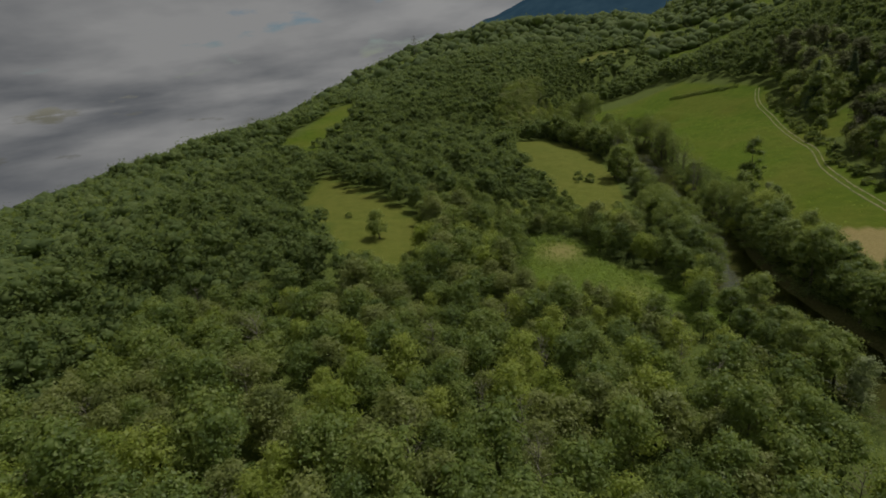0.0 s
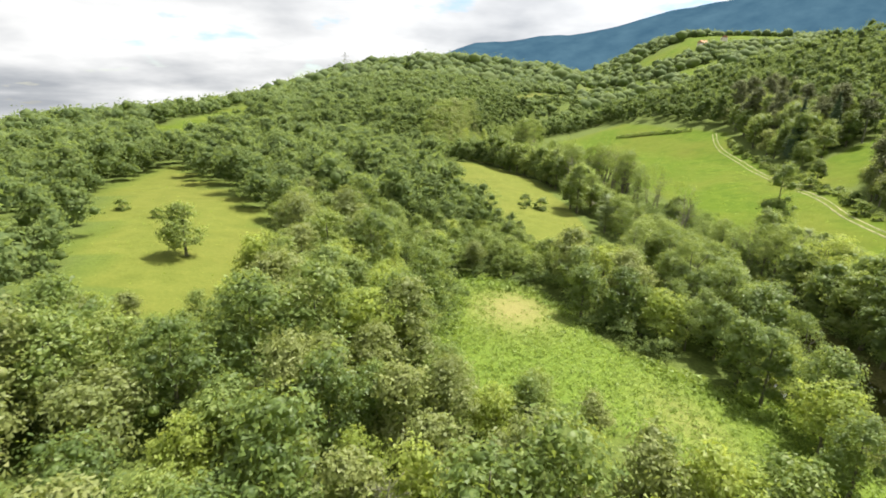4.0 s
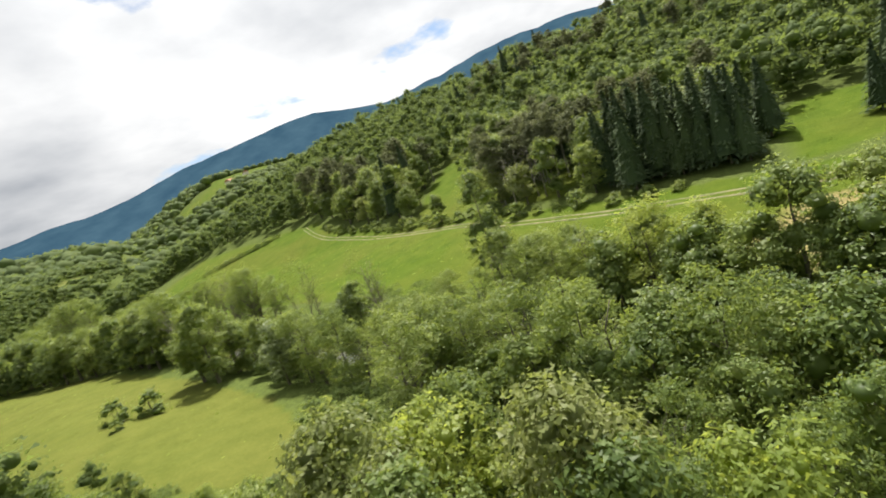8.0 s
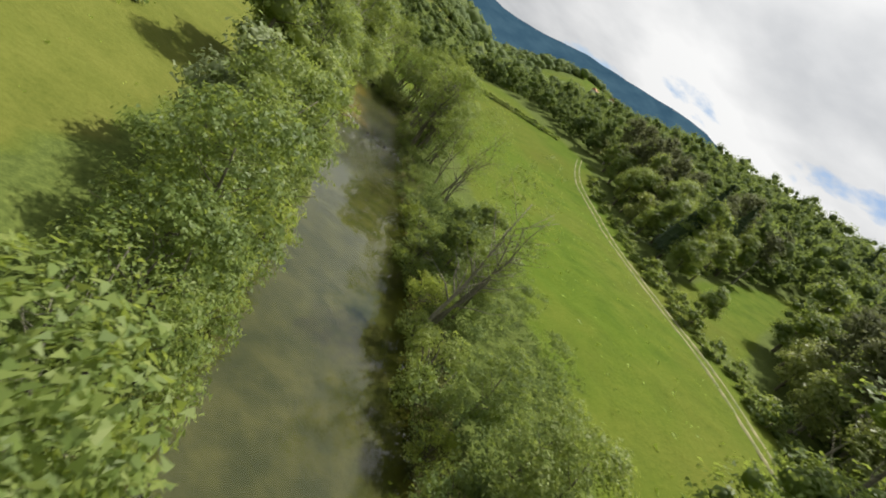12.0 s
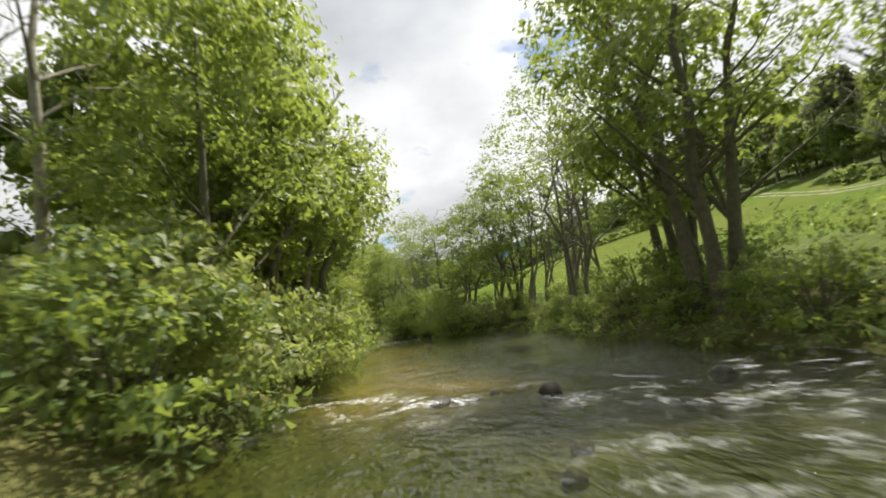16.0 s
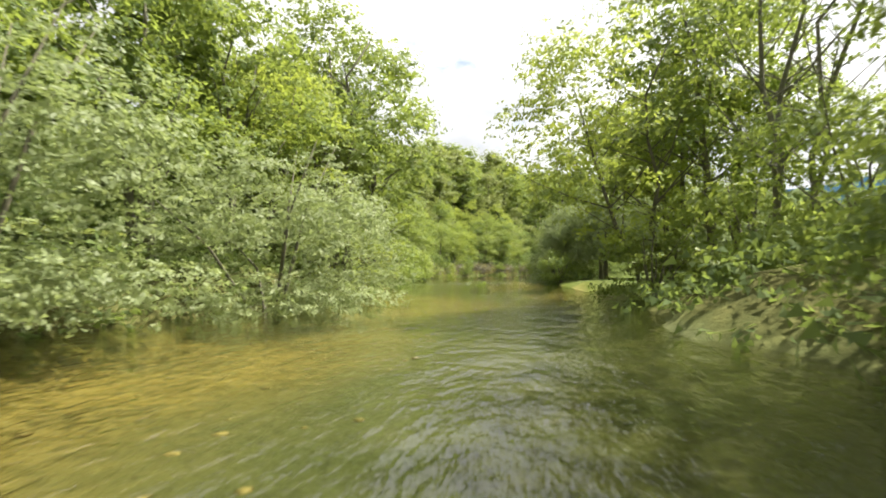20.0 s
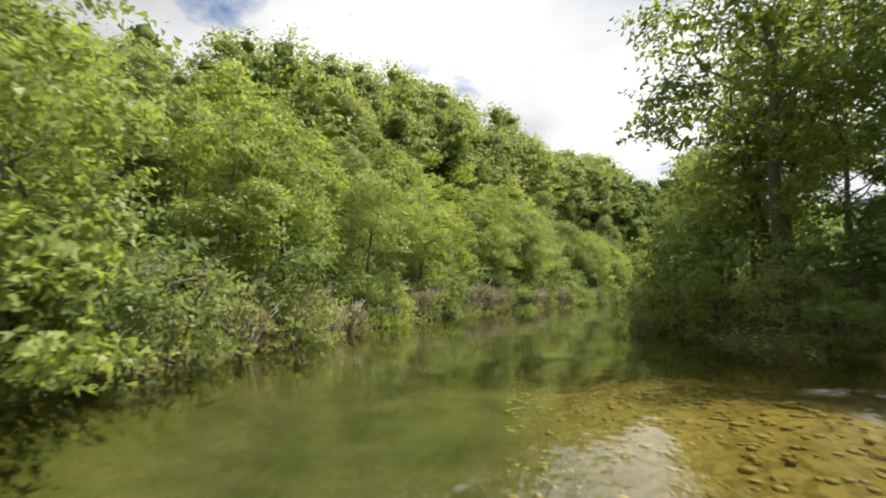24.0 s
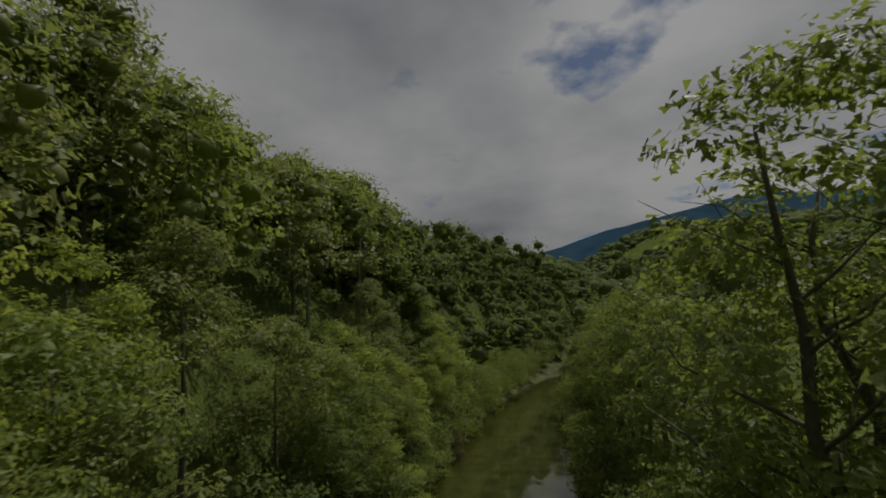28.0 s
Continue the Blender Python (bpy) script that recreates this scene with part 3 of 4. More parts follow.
def thicket(seed, height, radius, shoots):
    """Bare forked shoots, bent over at the tips."""
    rng = np.random.default_rng(seed)
    pieces = []
    for _ in range(shoots):
        a, q, h = rng.uniform(0, 6.28), radius * rng.uniform(0.2, 1.0), height * rng.uniform(0.5, 1.1)
        ox, oy, turn = *rng.normal(size=2) * 0.5, rng.uniform(-1.6, 1.6)
        p = [Vector((ox + q * k * math.cos(a + turn * k), oy + q * k * math.sin(a + turn * k), h * (1.7 * k - 0.75 * k * k) - 0.2)) + Vector(rng.normal(size=3) * 0.08) for k in (0.05, 0.4, 0.75, 1.0)]
        pieces.append(tube(p, [0.022, 0.016, 0.011, 0.004], 4))
        for _ in range(5):
            k = rng.integers(1, 4)
            d = Vector(rng.normal(size=3) + (0, 0, 0.2)).normalized() * rng.uniform(0.3, 0.8)
            pieces.append(tube([p[k], p[k] + d * 0.5 + Vector(rng.normal(size=3) * 0.05), p[k] + d], [0.010, 0.007, 0.003], 3))
    v, f = joined(pieces)
    return [("stem", mesh_of("stem", v, f, [DEAD], True), "")]


def grass_clump(seed, height, radius, blades):
    """Long upright blades, bent over at their tips."""
    local = np.random.default_rng(seed)
    a, q = local.uniform(0, 6.28, blades), radius * np.sqrt(local.random(blades))
    foot = np.stack([q * np.cos(a), q * np.sin(a), np.full(blades, -0.08)], 1)
    t = local.uniform(0, 6.28, blades)
    way = np.stack([np.cos(t), np.sin(t), 0 * t], 1)
    side = np.stack([-np.sin(t), np.cos(t), 0 * t], 1) * 0.022
    h = (height * local.uniform(0.55, 1.1, blades))[:, None]
    mid = foot + way * h * 0.12 + (0, 0, 1) * h * 0.6
    tip = foot + way * h * local.uniform(0.3, 0.6, (blades, 1)) + (0, 0, 1) * h
    v = np.stack([foot - side, foot + side, mid + side * 0.8, mid - side * 0.8, tip], 1).reshape(-1, 3)
    k = np.arange(blades)[:, None] * 5
    return [("blades", leafy_mesh("blades", v, k + (0, 1, 2, 3), k + (3, 2, 4), FERN), "")]


# near kinds, for the banks that the camera skims
ASH = Kind("riverside_tree", "tree", "tall leafy riverside tree on the river bank", "river bank trees",
           [broadleaf(s, 11.5, 3.4, 0.8, 40, 9600, 0.195, LEAF, girth=0.15, limbs=11, stems=st, core=0.0, tri=True, spray=8, bend=0.18) for s, st in ((11, 1), (12, 2), (13, 3))])
ALDER = Kind("alder_tree", "tree", "slim see-through alder with several bare stems on the bank", "slim alders on the bank",
             [broadleaf(s, 13.0, 3.0, 4.2, 26, 2300, 0.155, LEAF, bark=BARK_GREY, girth=0.085, limbs=18, stems=st, core=0.0, bend=0.32) for s, st in ((21, 3), (22, 2), (23, 4))])
LIME = Kind("lime_green_tree", "tree", "bright yellow-green tree leaning over the water", "bright bank trees",
            [broadleaf(s, 9.0, 3.2, 0.6, 30, 9600, 0.165, LEAF_LIME, girth=0.10, limbs=8, stems=2, core=0.0, tri=True, spray=8) for s in (31, 32)])
LEANER = Kind("yellow_green_tree", "tree", "airy yellow-green tree hanging out over the water", "bright bank trees",
              [broadleaf(36, 8.8, 3.5, 1.0, 34, 11000, 0.125, LEAF_LIME, girth=0.075, limbs=14, stems=2, core=0.0, tri=True, spray=8, bend=0.25)])
WILLOW = Kind("grey_willow_bush", "bush", "rounded silvery-green willow bush at the water's edge", "willow bushes",
              [bush(s, 4.2, 2.7, 36, 38000, 0.085, LEAF_GREY, shape=2.0, twigs=5, core=0.0, spray=14, tri=True) for s in (41, 42)])
SHRUB = Kind("bank_shrub", "bush", "dense green shrub hanging over the river bank", "bank shrubs",
             [bush(s, 2.6, 1.8, 18, 3900, 0.135, m, droop=0.3, core=0.0, tri=True, spray=8) for s, m in ((51, LEAF), (52, LEAF), (53, LEAF), (54, LEAF_LIME), (55, LEAF_OLIVE))])
TALLSHRUB = Kind("bank_shrub", "bush", "tall dark green shrub hanging over the river bank", "bank shrubs",
                 [bush(s, 4.8, 3.3, 26, 17000, 0.12, LEAF, droop=0.3, core=0.0, tri=True, spray=10) for s in (56, 57)])
DRY = Kind("dry_shrub", "bush", "half-dry brownish bramble shrub on the bank", "dry bank shrubs",
           [bush(s, 2.0, 1.5, 10, 900, 0.15, LEAF_DRY, twigs=60, core=0.0, bark=DEAD) for s in (61, 62)])
HILLTREE = Kind("slope_tree", "tree", "leafy young tree on the steep wooded bank", "trees of the wooded bank",
                [broadleaf(s, 9.0, 2.8, 0.4, 28, 9000, 0.155, m, girth=0.11, limbs=6, core=0.0, tri=True, spray=8) for s, m in ((71, LEAF), (72, LEAF_LIME), (73, LEAF_LIME), (74, LEAF), (78, LEAF_OLIVE))])
HILLBACK = Kind("wood_tree", "tree", "leafy tree standing deeper in the bank wood", "trees deeper in the bank wood",
                [broadleaf(s, 9.0, 2.9, 0.4, 20, 3000, 0.27, m, girth=0.11, limbs=3, core=0.42, tri=True) for s, m in ((75, LEAF), (76, LEAF), (77, LEAF_OLIVE))])
WILLOWTREE = Kind("willow_tree", "tree", "wide silvery-green willow tree with several dark stems", "willow trees",
                  [broadleaf(s, 7.0, 3.5, 0.5, 44, 34000, 0.15, LEAF_GREY, girth=0.13, limbs=8, stems=3, core=0.0, shape=1.9, spray=10, tri=True) for s in (45, 46)])
THICKET = Kind("brushwood_thicket", "bush", "tangle of leafless grey twigs on the bank", "brushwood on the bank",
               [thicket(s, 1.9, 2.3, 40) for s in (65, 66)])
DEADTREE = Kind("dead_tree", "tree", "bare grey dead tree with thin branches", "dead trees",
                [bare_tree(s, 8.5, 2.2, 0.11, 16, 5, DEAD) for s in (81, 82)])
# middle kinds, seen from the air
OAKS = [broadleaf(s, h, r, 0.5, c, 3000, 0.30, m, girth=0.14, limbs=2, core=0.42, spray=4, tri=True)
        for s, h, r, c, m in ((101, 7.5, 2.9, 15, LEAF), (102, 8.2, 3.2, 17, LEAF), (103, 6.6, 2.6, 13, LEAF_OLIVE), (104, 8.8, 3.0, 16, LEAF), (105, 7.0, 2.8, 15, LEAF_OLIVE))]
OAK = Kind("woodland_tree", "tree", "round-crowned green deciduous tree in the wood", "woodland trees", OAKS)
YELLOW = Kind("yellow_green_tree", "tree", "round yellow-green tree among darker ones", "yellow-green trees",
              [broadleaf(s, 7.0, 2.6, 0.4, 14, 2600, 0.30, LEAF_LIME, girth=0.14, limbs=2, core=0.4, spray=4, tri=True) for s in (111, 112)])
GREYTREE = Kind("silver_willow_tree", "tree", "silvery-grey willow tree in the river belt", "silver willows",
                [broadleaf(s, 9.0, 2.6, 0.3, 18, 2200, 0.36, LEAF_GREY, girth=0.14, limbs=3, shape=2.2, core=0.55, tri=True) for s in (121,)])
BELT = Kind("river_belt_tree", "tree", "tall green tree in the belt along the river", "river belt trees",
            [broadleaf(s, h, r, 0.4, 26, 5200, 0.29, LEAF, girth=0.2, limbs=4, core=0.58, tri=True) for s, h, r in ((131, 11.0, 3.6), (132, 12.5, 3.4), (133, 9.5, 3.6))])
POPLAR = Kind("poplar_tree", "tree", "tall slender poplar with an airy crown", "poplars",
              [broadleaf(141, 15.0, 3.0, 1.0, 30, 7000, 0.24, LEAF, girth=0.2, limbs=9, core=0.5, tri=True)])
SPRUCE = Kind("spruce_tree", "conifer", "dark green spruce with drooping boughs", "spruces",
              [conifer(s, h, r, 24, 24, 0.72, NEEDLE) for s, h, r in ((151, 15, 3.3), (152, 13, 3.0))])
PINE = Kind("pine_tree", "conifer", "tall grey-green pine on the valley side", "pines",
            [broadleaf(s, 15, 2.6, 5.2, 22, 1700, 0.46, NEEDLE_DULL, bark=BARK_PALE, girth=0.17, limbs=7, core=0.5, shape=1.4, tri=True) for s in (161, 162, 163)])
SNAG = Kind("bare_tree", "tree", "leafless grey tree among the green ones", "bare trees",
            [bare_tree(s, 8.0, 2.0, 0.10, 22, 4, DEAD) for s in (171, 172)])
GROVE = Kind("grove_tree", "tree", "full leafy tree at the edge of the lower meadow", "grove trees",
             [broadleaf(s, h, r, 0.3, 24, 5600, 0.25, m, girth=0.16, limbs=2, core=0.38, tri=True) for s, h, r, m in ((191, 8.0, 3.0, LEAF), (192, 7.0, 2.8, LEAF), (193, 9.0, 3.2, LEAF), (195, 7.4, 2.9, LEAF), (196, 8.4, 3.0, LEAF_OLIVE), (194, 7.0, 2.7, LEAF_LIME))])
FIELD_BUSH = Kind("field_bush", "bush", "small round green bush in the meadow", "meadow bushes",
                  [bush(s, 2.6, 1.6, 12, 900, 0.30, LEAF, twigs=3, core=0.6, tri=True) for s in (181, 182)])

# ---------------------------------------------------------------- land


def spread(lo, hi, fine_lo, fine_hi, step, grow):
    """Grid lines: even inside, wider and wider outside."""
    mid = list(np.arange(fine_lo, fine_hi + step / 2, step))
    up, s = [mid[-1]], step
    while up[-1] < hi:
        s *= grow
        up.append(up[-1] + s)
    dn, s = [mid[0]], step
    while dn[-1] > lo:
        s *= grow
        dn.append(dn[-1] - s)
    return np.array(dn[:0:-1] + mid + up[1:])


def grid_mesh(name, xs, ys, zf, mat, masks):
    X, Y = np.meshgrid(xs, ys)
    Z = zf(X, Y)
    v = np.stack([X, Y, Z], -1).reshape(-1, 3)
    w, h = len(xs), len(ys)
    i = (np.arange(h - 1)[:, None] * w + np.arange(w - 1)).ravel()
    me = mesh_of(name, v, np.stack([i, i + 1, i + w + 1, i + w], 1), [mat], True)
    for key, fn in masks.items():
        a = me.attributes.new(key, "FLOAT", "POINT")
        a.data.foreach_set("value", np.asarray(fn(X, Y), np.float32).ravel())
    return me


def rough_ground(X, Y):
    z = ground_z(X, Y)
    a = np.abs(X - river_x(Y))
    n = np.array([noise.noise((x * 0.35, y * 0.35, 0)) * 0.5 + noise.noise((x * 1.1, y * 1.1, 5)) * 0.22 for x, y in zip(X.ravel(), Y.ravel())]).reshape(X.shape)
    return z + n * (0.28 - 0.10 * (a < 7)) 


def woods_mask(X, Y):
    d = X - river_x(Y)
    return np.where(in_meadow(X, Y) | (np.abs(d) < 6), 0.0, 1.0)


def shoal(X, Y):
    """Where the bed lies shallow and sandy under the water."""
    u = X - river_x(Y)
    wig = 1.2 * np.sin(Y * 0.21) + 0.8 * np.sin(Y * 0.53 + 1)
    s = ease(-u, -0.6 + wig, 1.8 + wig) * ease(Y, 170, 177) * (1 - ease(Y, 236, 246))
    s = np.maximum(s, ease(u, 0.6, 2.6) * ease(Y, 251, 257) * (1 - ease(Y, 268, 275)))
    s = np.maximum(s, ease(u, 1.5, 3.5) * ease(Y, 228, 234) * (1 - ease(Y, 244, 250)))
    return np.maximum(s, 0.12 * ease(np.abs(u), 3.4, 5.2))


land = new("ground", grid_mesh("ground", spread(-4700, 4700, 28, 125, 1.0, 1.09), spread(-2500, 4700, 95, 335, 1.2, 1.08), rough_ground, GROUND, {
    "wood": woods_mask,
    "bed": lambda X, Y: 1 - ease(reach(X, Y), 4.3, 5.2),
    "bank": lambda X, Y: (1 - 0.7 * ((X > river_x(Y)) & (Y > 226) & (Y < 250))) * ease(reach(X, Y), 4.3, 5.2) * (1 - ease(reach(X, Y), 6.6, 7.8)) * 0.9,
    "shoal": shoal,
    "worn": lambda X, Y: (inside(X, Y, MEADOWS["terrace"]) | inside(X, Y, MEADOWS["upper"]) | inside(X, Y, MEADOWS["ridge"])) * 0.75,
    "fern": lambda X, Y: inside(X, Y, MEADOWS["fern"]) * 1.0,
    "straw": lambda X, Y: np.maximum(inside(X, Y, MEADOWS["straw"]) * 0.9 + inside(X, Y, MEADOWS["far_straw"]) * 0.3,
                                     hump(X, Y, 25.5, 94.5, 4.5, 5.5, 0.62) + hump(X, Y, 57.0, 131.5, 2.2, 2.2, 0.9) + hump(X, Y, 33.0, 74, 3.0, 5.0, 0.3)),
}))
tagged(land, "green valley floor and hillsides of meadow, wood floor and river bed", "ground", kind="structure")


def river_sheet():
    ys = np.concatenate([np.arange(-300, 90, 6.0), np.arange(90, 345, 0.55), np.arange(345, 700, 8.0)])
    us = np.linspace(-8.1, 13.5, 41)
    Y, U = np.meshgrid(ys, us, indexing="ij")
    X = river_x(Y) + U
    riffle = 0.8 * np.exp(-((Y - 170.6 + U * 0.45) / 1.7) ** 2) + 0.42 * np.exp(-((Y - 165.5 - U * 0.3) / 2.2) ** 2) + 0.8 * np.exp(-((Y - 206.8 - U * 0.2) / 1.5) ** 2) * ease(U, -4.6, -2.0) + 0.4 * np.exp(-((Y - 203.5 + U * 0.5) / 1.5) ** 2) * ease(-U, -1, 1)
    riffle += 0.45 * np.exp(-((Y - 249 - U * 0.4) / 1.6) ** 2) + 0.95 * np.exp(-((U - 6.2 + (Y - 260) * 0.1) / 0.8) ** 2) * ease(Y, 254.5, 257.5) * (1 - ease(Y, 262, 265))
    lively = 0.9 * ease(Y, 150, 158) * (1 - ease(Y, 252, 266)) + 0.45 * ease(Y, 150, 156) * (1 - ease(Y, 172, 182)) + 0.10
    Z = np.array([noise.noise((x * 0.8, y * 0.5, 2)) for x, y in zip(X.ravel(), Y.ravel())]).reshape(X.shape) * (0.006 + 0.014 * lively + 0.12 * riffle)
    v = np.stack([X, Y, Z], -1).reshape(-1, 3)
    w, h = len(us), len(ys)
    i = (np.arange(h - 1)[:, None] * w + np.arange(w - 1)).ravel()
    me = mesh_of("river_water", v, np.stack([i, i + 1, i + w + 1, i + w], 1), [WATER], True)
    me.attributes.new("riffle", "FLOAT", "POINT").data.foreach_set("value", riffle.astype(np.float32).ravel())
    me.attributes.new("lively", "FLOAT", "POINT").data.foreach_set("value", lively.astype(np.float32).ravel())
    return me


tagged(new("water", river_sheet()), "shallow clear river with riffles and sky reflections", "river", kind="structure")


def mountain():
    """A long wooded ridge on the horizon."""
    turns = np.linspace(1, 150, 160)
    heads = np.radians(turns)
    verts, faces = [], []
    for i, a in enumerate(heads):
        lift = np.interp(turns[i], (1, 5, 8.5, 14, 20, 24, 28, 33, 37, 40, 44, 47, 51, 55, 60, 65, 70, 75, 79, 90, 97, 104, 110, 130, 150), (1.0, 3.0, 4.6, 6.2, 6.7, 7.0, 7.8, 8.9, 9.5, 10.0, 10.4, 10.5, 9.7, 9.2, 9.9, 10.7, 10.9, 11.0, 10.3, 7.5, 6.2, 4.8, 3.6, 3.0, 2.0))
        top = 4300 * math.tan(math.radians(lift)) + 24 * noise.noise((i * 0.16, 0, 0)) + 12 * noise.noise((i * 0.6, 3, 0))
        for q, (r, z) in enumerate(((3300, min(-40, top)), (3700, 0.45 * top), (4100, 0.85 * top), (4300, top), (4700, 0.5 * top))):
            verts.append((math.sin(a) * r, math.cos(a) * r, z))
    for i in range(159):
        for q in range(4):
            n = i * 5 + q
            faces.append((n, n + 5, n + 6, n + 1))
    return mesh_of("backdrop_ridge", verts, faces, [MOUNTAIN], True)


tagged(new("backdrop", mountain()), "distant wooded mountain ridge, blue haze painted into its glowing colour", "mountain", kind="structure")


def track():
    ys = np.arange(22, 228, 1.2)
    root = thing("road", Matrix(), "pale gravel farm track with two ruts along the meadow", "track", kind="structure")
    for off in (-0.75, 0.75):
        v, f = [], []
        for i, y in enumerate(ys):
            x = float(track_x(y)) + off + 0.12 * noise.noise((y * 0.3, off, 0))
            w = 0.11 + 0.09 * noise.noise((y * 0.6, off, 9))
            for s, dz in ((-w - 0.12, -0.12), (-w, 0.05), (w, 0.05), (w + 0.12, -0.12)):
                v.append((x + s, y, float(ground_z(x + s, y)) + 0.06 + dz))
            if i:
                n = 4 * i
                f += [(n - 4 + k, n - 3 + k, n + 1 + k, n + k) for k in range(3)]
        part("rut", mesh_of("rut", v, f, [GRAVEL], True), root)


track()

# ---------------------------------------------------------------- plants: places
rng = np.random.default_rng(5)


def jitter(x0, x1, y0, y1, step, shake=0.36):
    """Points of a shaken grid."""
    out = []
    for i, y in enumerate(np.arange(y0, y1, step * 0.87)):
        for x in np.arange(x0 + (step / 2 if i % 2 else 0), x1, step):
            out.append((x + rng.uniform(-shake, shake) * step, y + rng.uniform(-shake, shake) * step))
    return np.array(out)


def sow(points, keep, kinds, sizes=(0.85, 1.2)):
    pts = points[keep(points[:, 0], points[:, 1])]
    for x, y in pts:
        k = kinds[rng.choice(len(kinds), p=[w for _, w in kinds])][0]
        k.set(float(x), float(y), rng.uniform(*sizes) * float(low_edge(x, y)), rng.uniform(0, 360))
    return len(pts)


def low_edge(x, y):
    """Young low growth on the near side of the meadows, full height elsewhere."""
    x, y = np.asarray(x, float), np.asarray(y, float)
    edge = inside(x, y + 5, MEADOWS["upper"]) | inside(x, y + 11, MEADOWS["upper"]) | inside(x, y + 5, MEADOWS["fern"]) | inside(x - 2, y + 10, MEADOWS["fern"])
    edge |= inside(x, y + 6, MEADOWS["ridge_far"]) | inside(x, y + 14, MEADOWS["ridge_far"]) | inside(x, y + 8, MEADOWS["far_straw"]) | inside(x, y + 18, MEADOWS["far_straw"])
    edge |= inside(x, y + 6, MEADOWS["terrace"]) | inside(x, y + 12, MEADOWS["terrace"]) | inside(x + 4, y + 9, MEADOWS["terrace"])
    d = x - river_x(y)
    young = (y > 254) & (y < 285) & (d < -7) & (d > -40)
    return np.where(edge, 0.58, 1.0) * np.where(young, 0.74, 1.0)


def left_wood(x, y):
    d = x - river_x(y)
    return ~in_meadow(x, y) & (d < -15)


# the wooded hillside under the start of the flight, the nearest trees
def first_slope(x, y):
    return left_wood(x, y) & (np.abs(x - 5) < 14 + y * 0.9)


sow(jitter(-40, 52, 12, 74, 4.1), lambda x, y: first_slope(x, y), [(OAK, 0.74), (YELLOW, 0.18), (SNAG, 0.08)], (0.62, 1.05))
# river belt, as far as it is seen from the air alone
for side in (-1, 1):
    for row, (off, step) in enumerate(((7.4, 3.3), (11.0, 3.9), (14.6, 4.6))):
        for y in np.arange(44, 150, step):
            if side > 0 and ((64 < y < 92 and row == 2) or (y > 114 and row) or (y > 120 and rng.random() < 0.4)):
                continue
            if side < 0 and (row == 2 or (row and y > 108) or (62 < y < 74)):
                continue
            yy = y + rng.uniform(-1.2, 1.2)
            x = float(river_x(yy)) + side * (off + rng.uniform(-0.6, 0.9))
            k = BELT if rng.random() < 0.84 else (GREYTREE if rng.random() < 0.4 else YELLOW)
            if row == 0 and y > 98:
                k = (ASH if rng.random() < 0.8 else ALDER) if y < 134 else BELT
            k.set(x, yy, rng.uniform(0.7, 1.0) * (0.85 if row else 1.0) * (0.85 if side < 0 else 1) * (0.78 if row == 2 else 1) * (0.62 if side > 0 and y > 112 else 1), rng.uniform(0, 360))
# groves beside and below the flight before it reaches the river
sow(jitter(-14, 54, 74, 126, 4.5), lambda x, y: left_wood(x, y) & ((y < 100) | (x > 40) | (x < 14)), [(GROVE, 1.0)], (0.75, 1.15))
sow(jitter(14, 54, 96, 126, 3.6), lambda x, y: left_wood(x, y) & (y > 100) & (x < 40), [(GROVE, 1.0)], (0.42, 0.66))
for side in (-1, 1):
    for y in np.arange(98, 150, 3.0):
        yy = y + rng.uniform(-0.6, 0.6)
        SHRUB.set(float(river_x(yy)) + side * (5.7 + rng.uniform(-0.3, 0.5)), yy, rng.uniform(0.6, 1.1), rng.uniform(0, 360))
for x, y, k in ((53.5, 97, 0.9), (49.5, 99, 0.85), (55.5, 103, 0.85), (51.0, 104, 0.8), (54.8, 110.5, 0.82), (51.2, 110.5, 0.75), (47.5, 106, 0.8), (47, 88, 0.85), (51, 86, 0.9), (46.5, 94, 0.85),
                (48.5, 80, 0.8), (41, 85.5, 0.5), (38, 89, 0.5), (42.5, 90, 0.55)):
    ASH.set(x, y, k, rng.uniform(0, 360))
for x, y, k in ((40.5, 69.5, 0.95), (43.5, 72.5, 0.85), (38.5, 65.5, 0.7)):
    GROVE.set(x, y, k, rng.uniform(0, 360), label="dense round tree standing in the bracken meadow")
POPLAR.set(77.5, 114.5, 1.0, 40)
GREYTREE.set(57.5, 133.5, 0.85, 10)
GREYTREE.set(50.8, 91.5, 0.95, 30)
LIME.set(67.2, 94.8, 1.15, 20)
LIME.set(65.8, 90.6, 1.0, 90)
LIME.set(68.5, 99.5, 0.9, 140)
GREYTREE.set(55.2, 110.5, 0.85, 70)
ALDER.set(72.9, 131.8, 1.0, 50, label="half-bare alder with dead branches on the bank")
DEADTREE.set(72.6, 131.0, 1.25, 10)
# single bushes and trees in the meadows
for x, y, s in ((48.0, 153.5, 1.0), (50.5, 150.0, 1.1), (46.0, 149.0, 0.5), (-20, 124, 0.6), (-27, 130, 0.7)):
    FIELD_BUSH.set(x, y, s, rng.uniform(0, 360))
GROVE.set(-11.5, 106.5, 0.95, 0, 1, label="single round oak standing in the upper meadow")
OAK.set(30, 62.5, 0.8, 30)
YELLOW.set(27.5, 63.5, 0.75, 30)
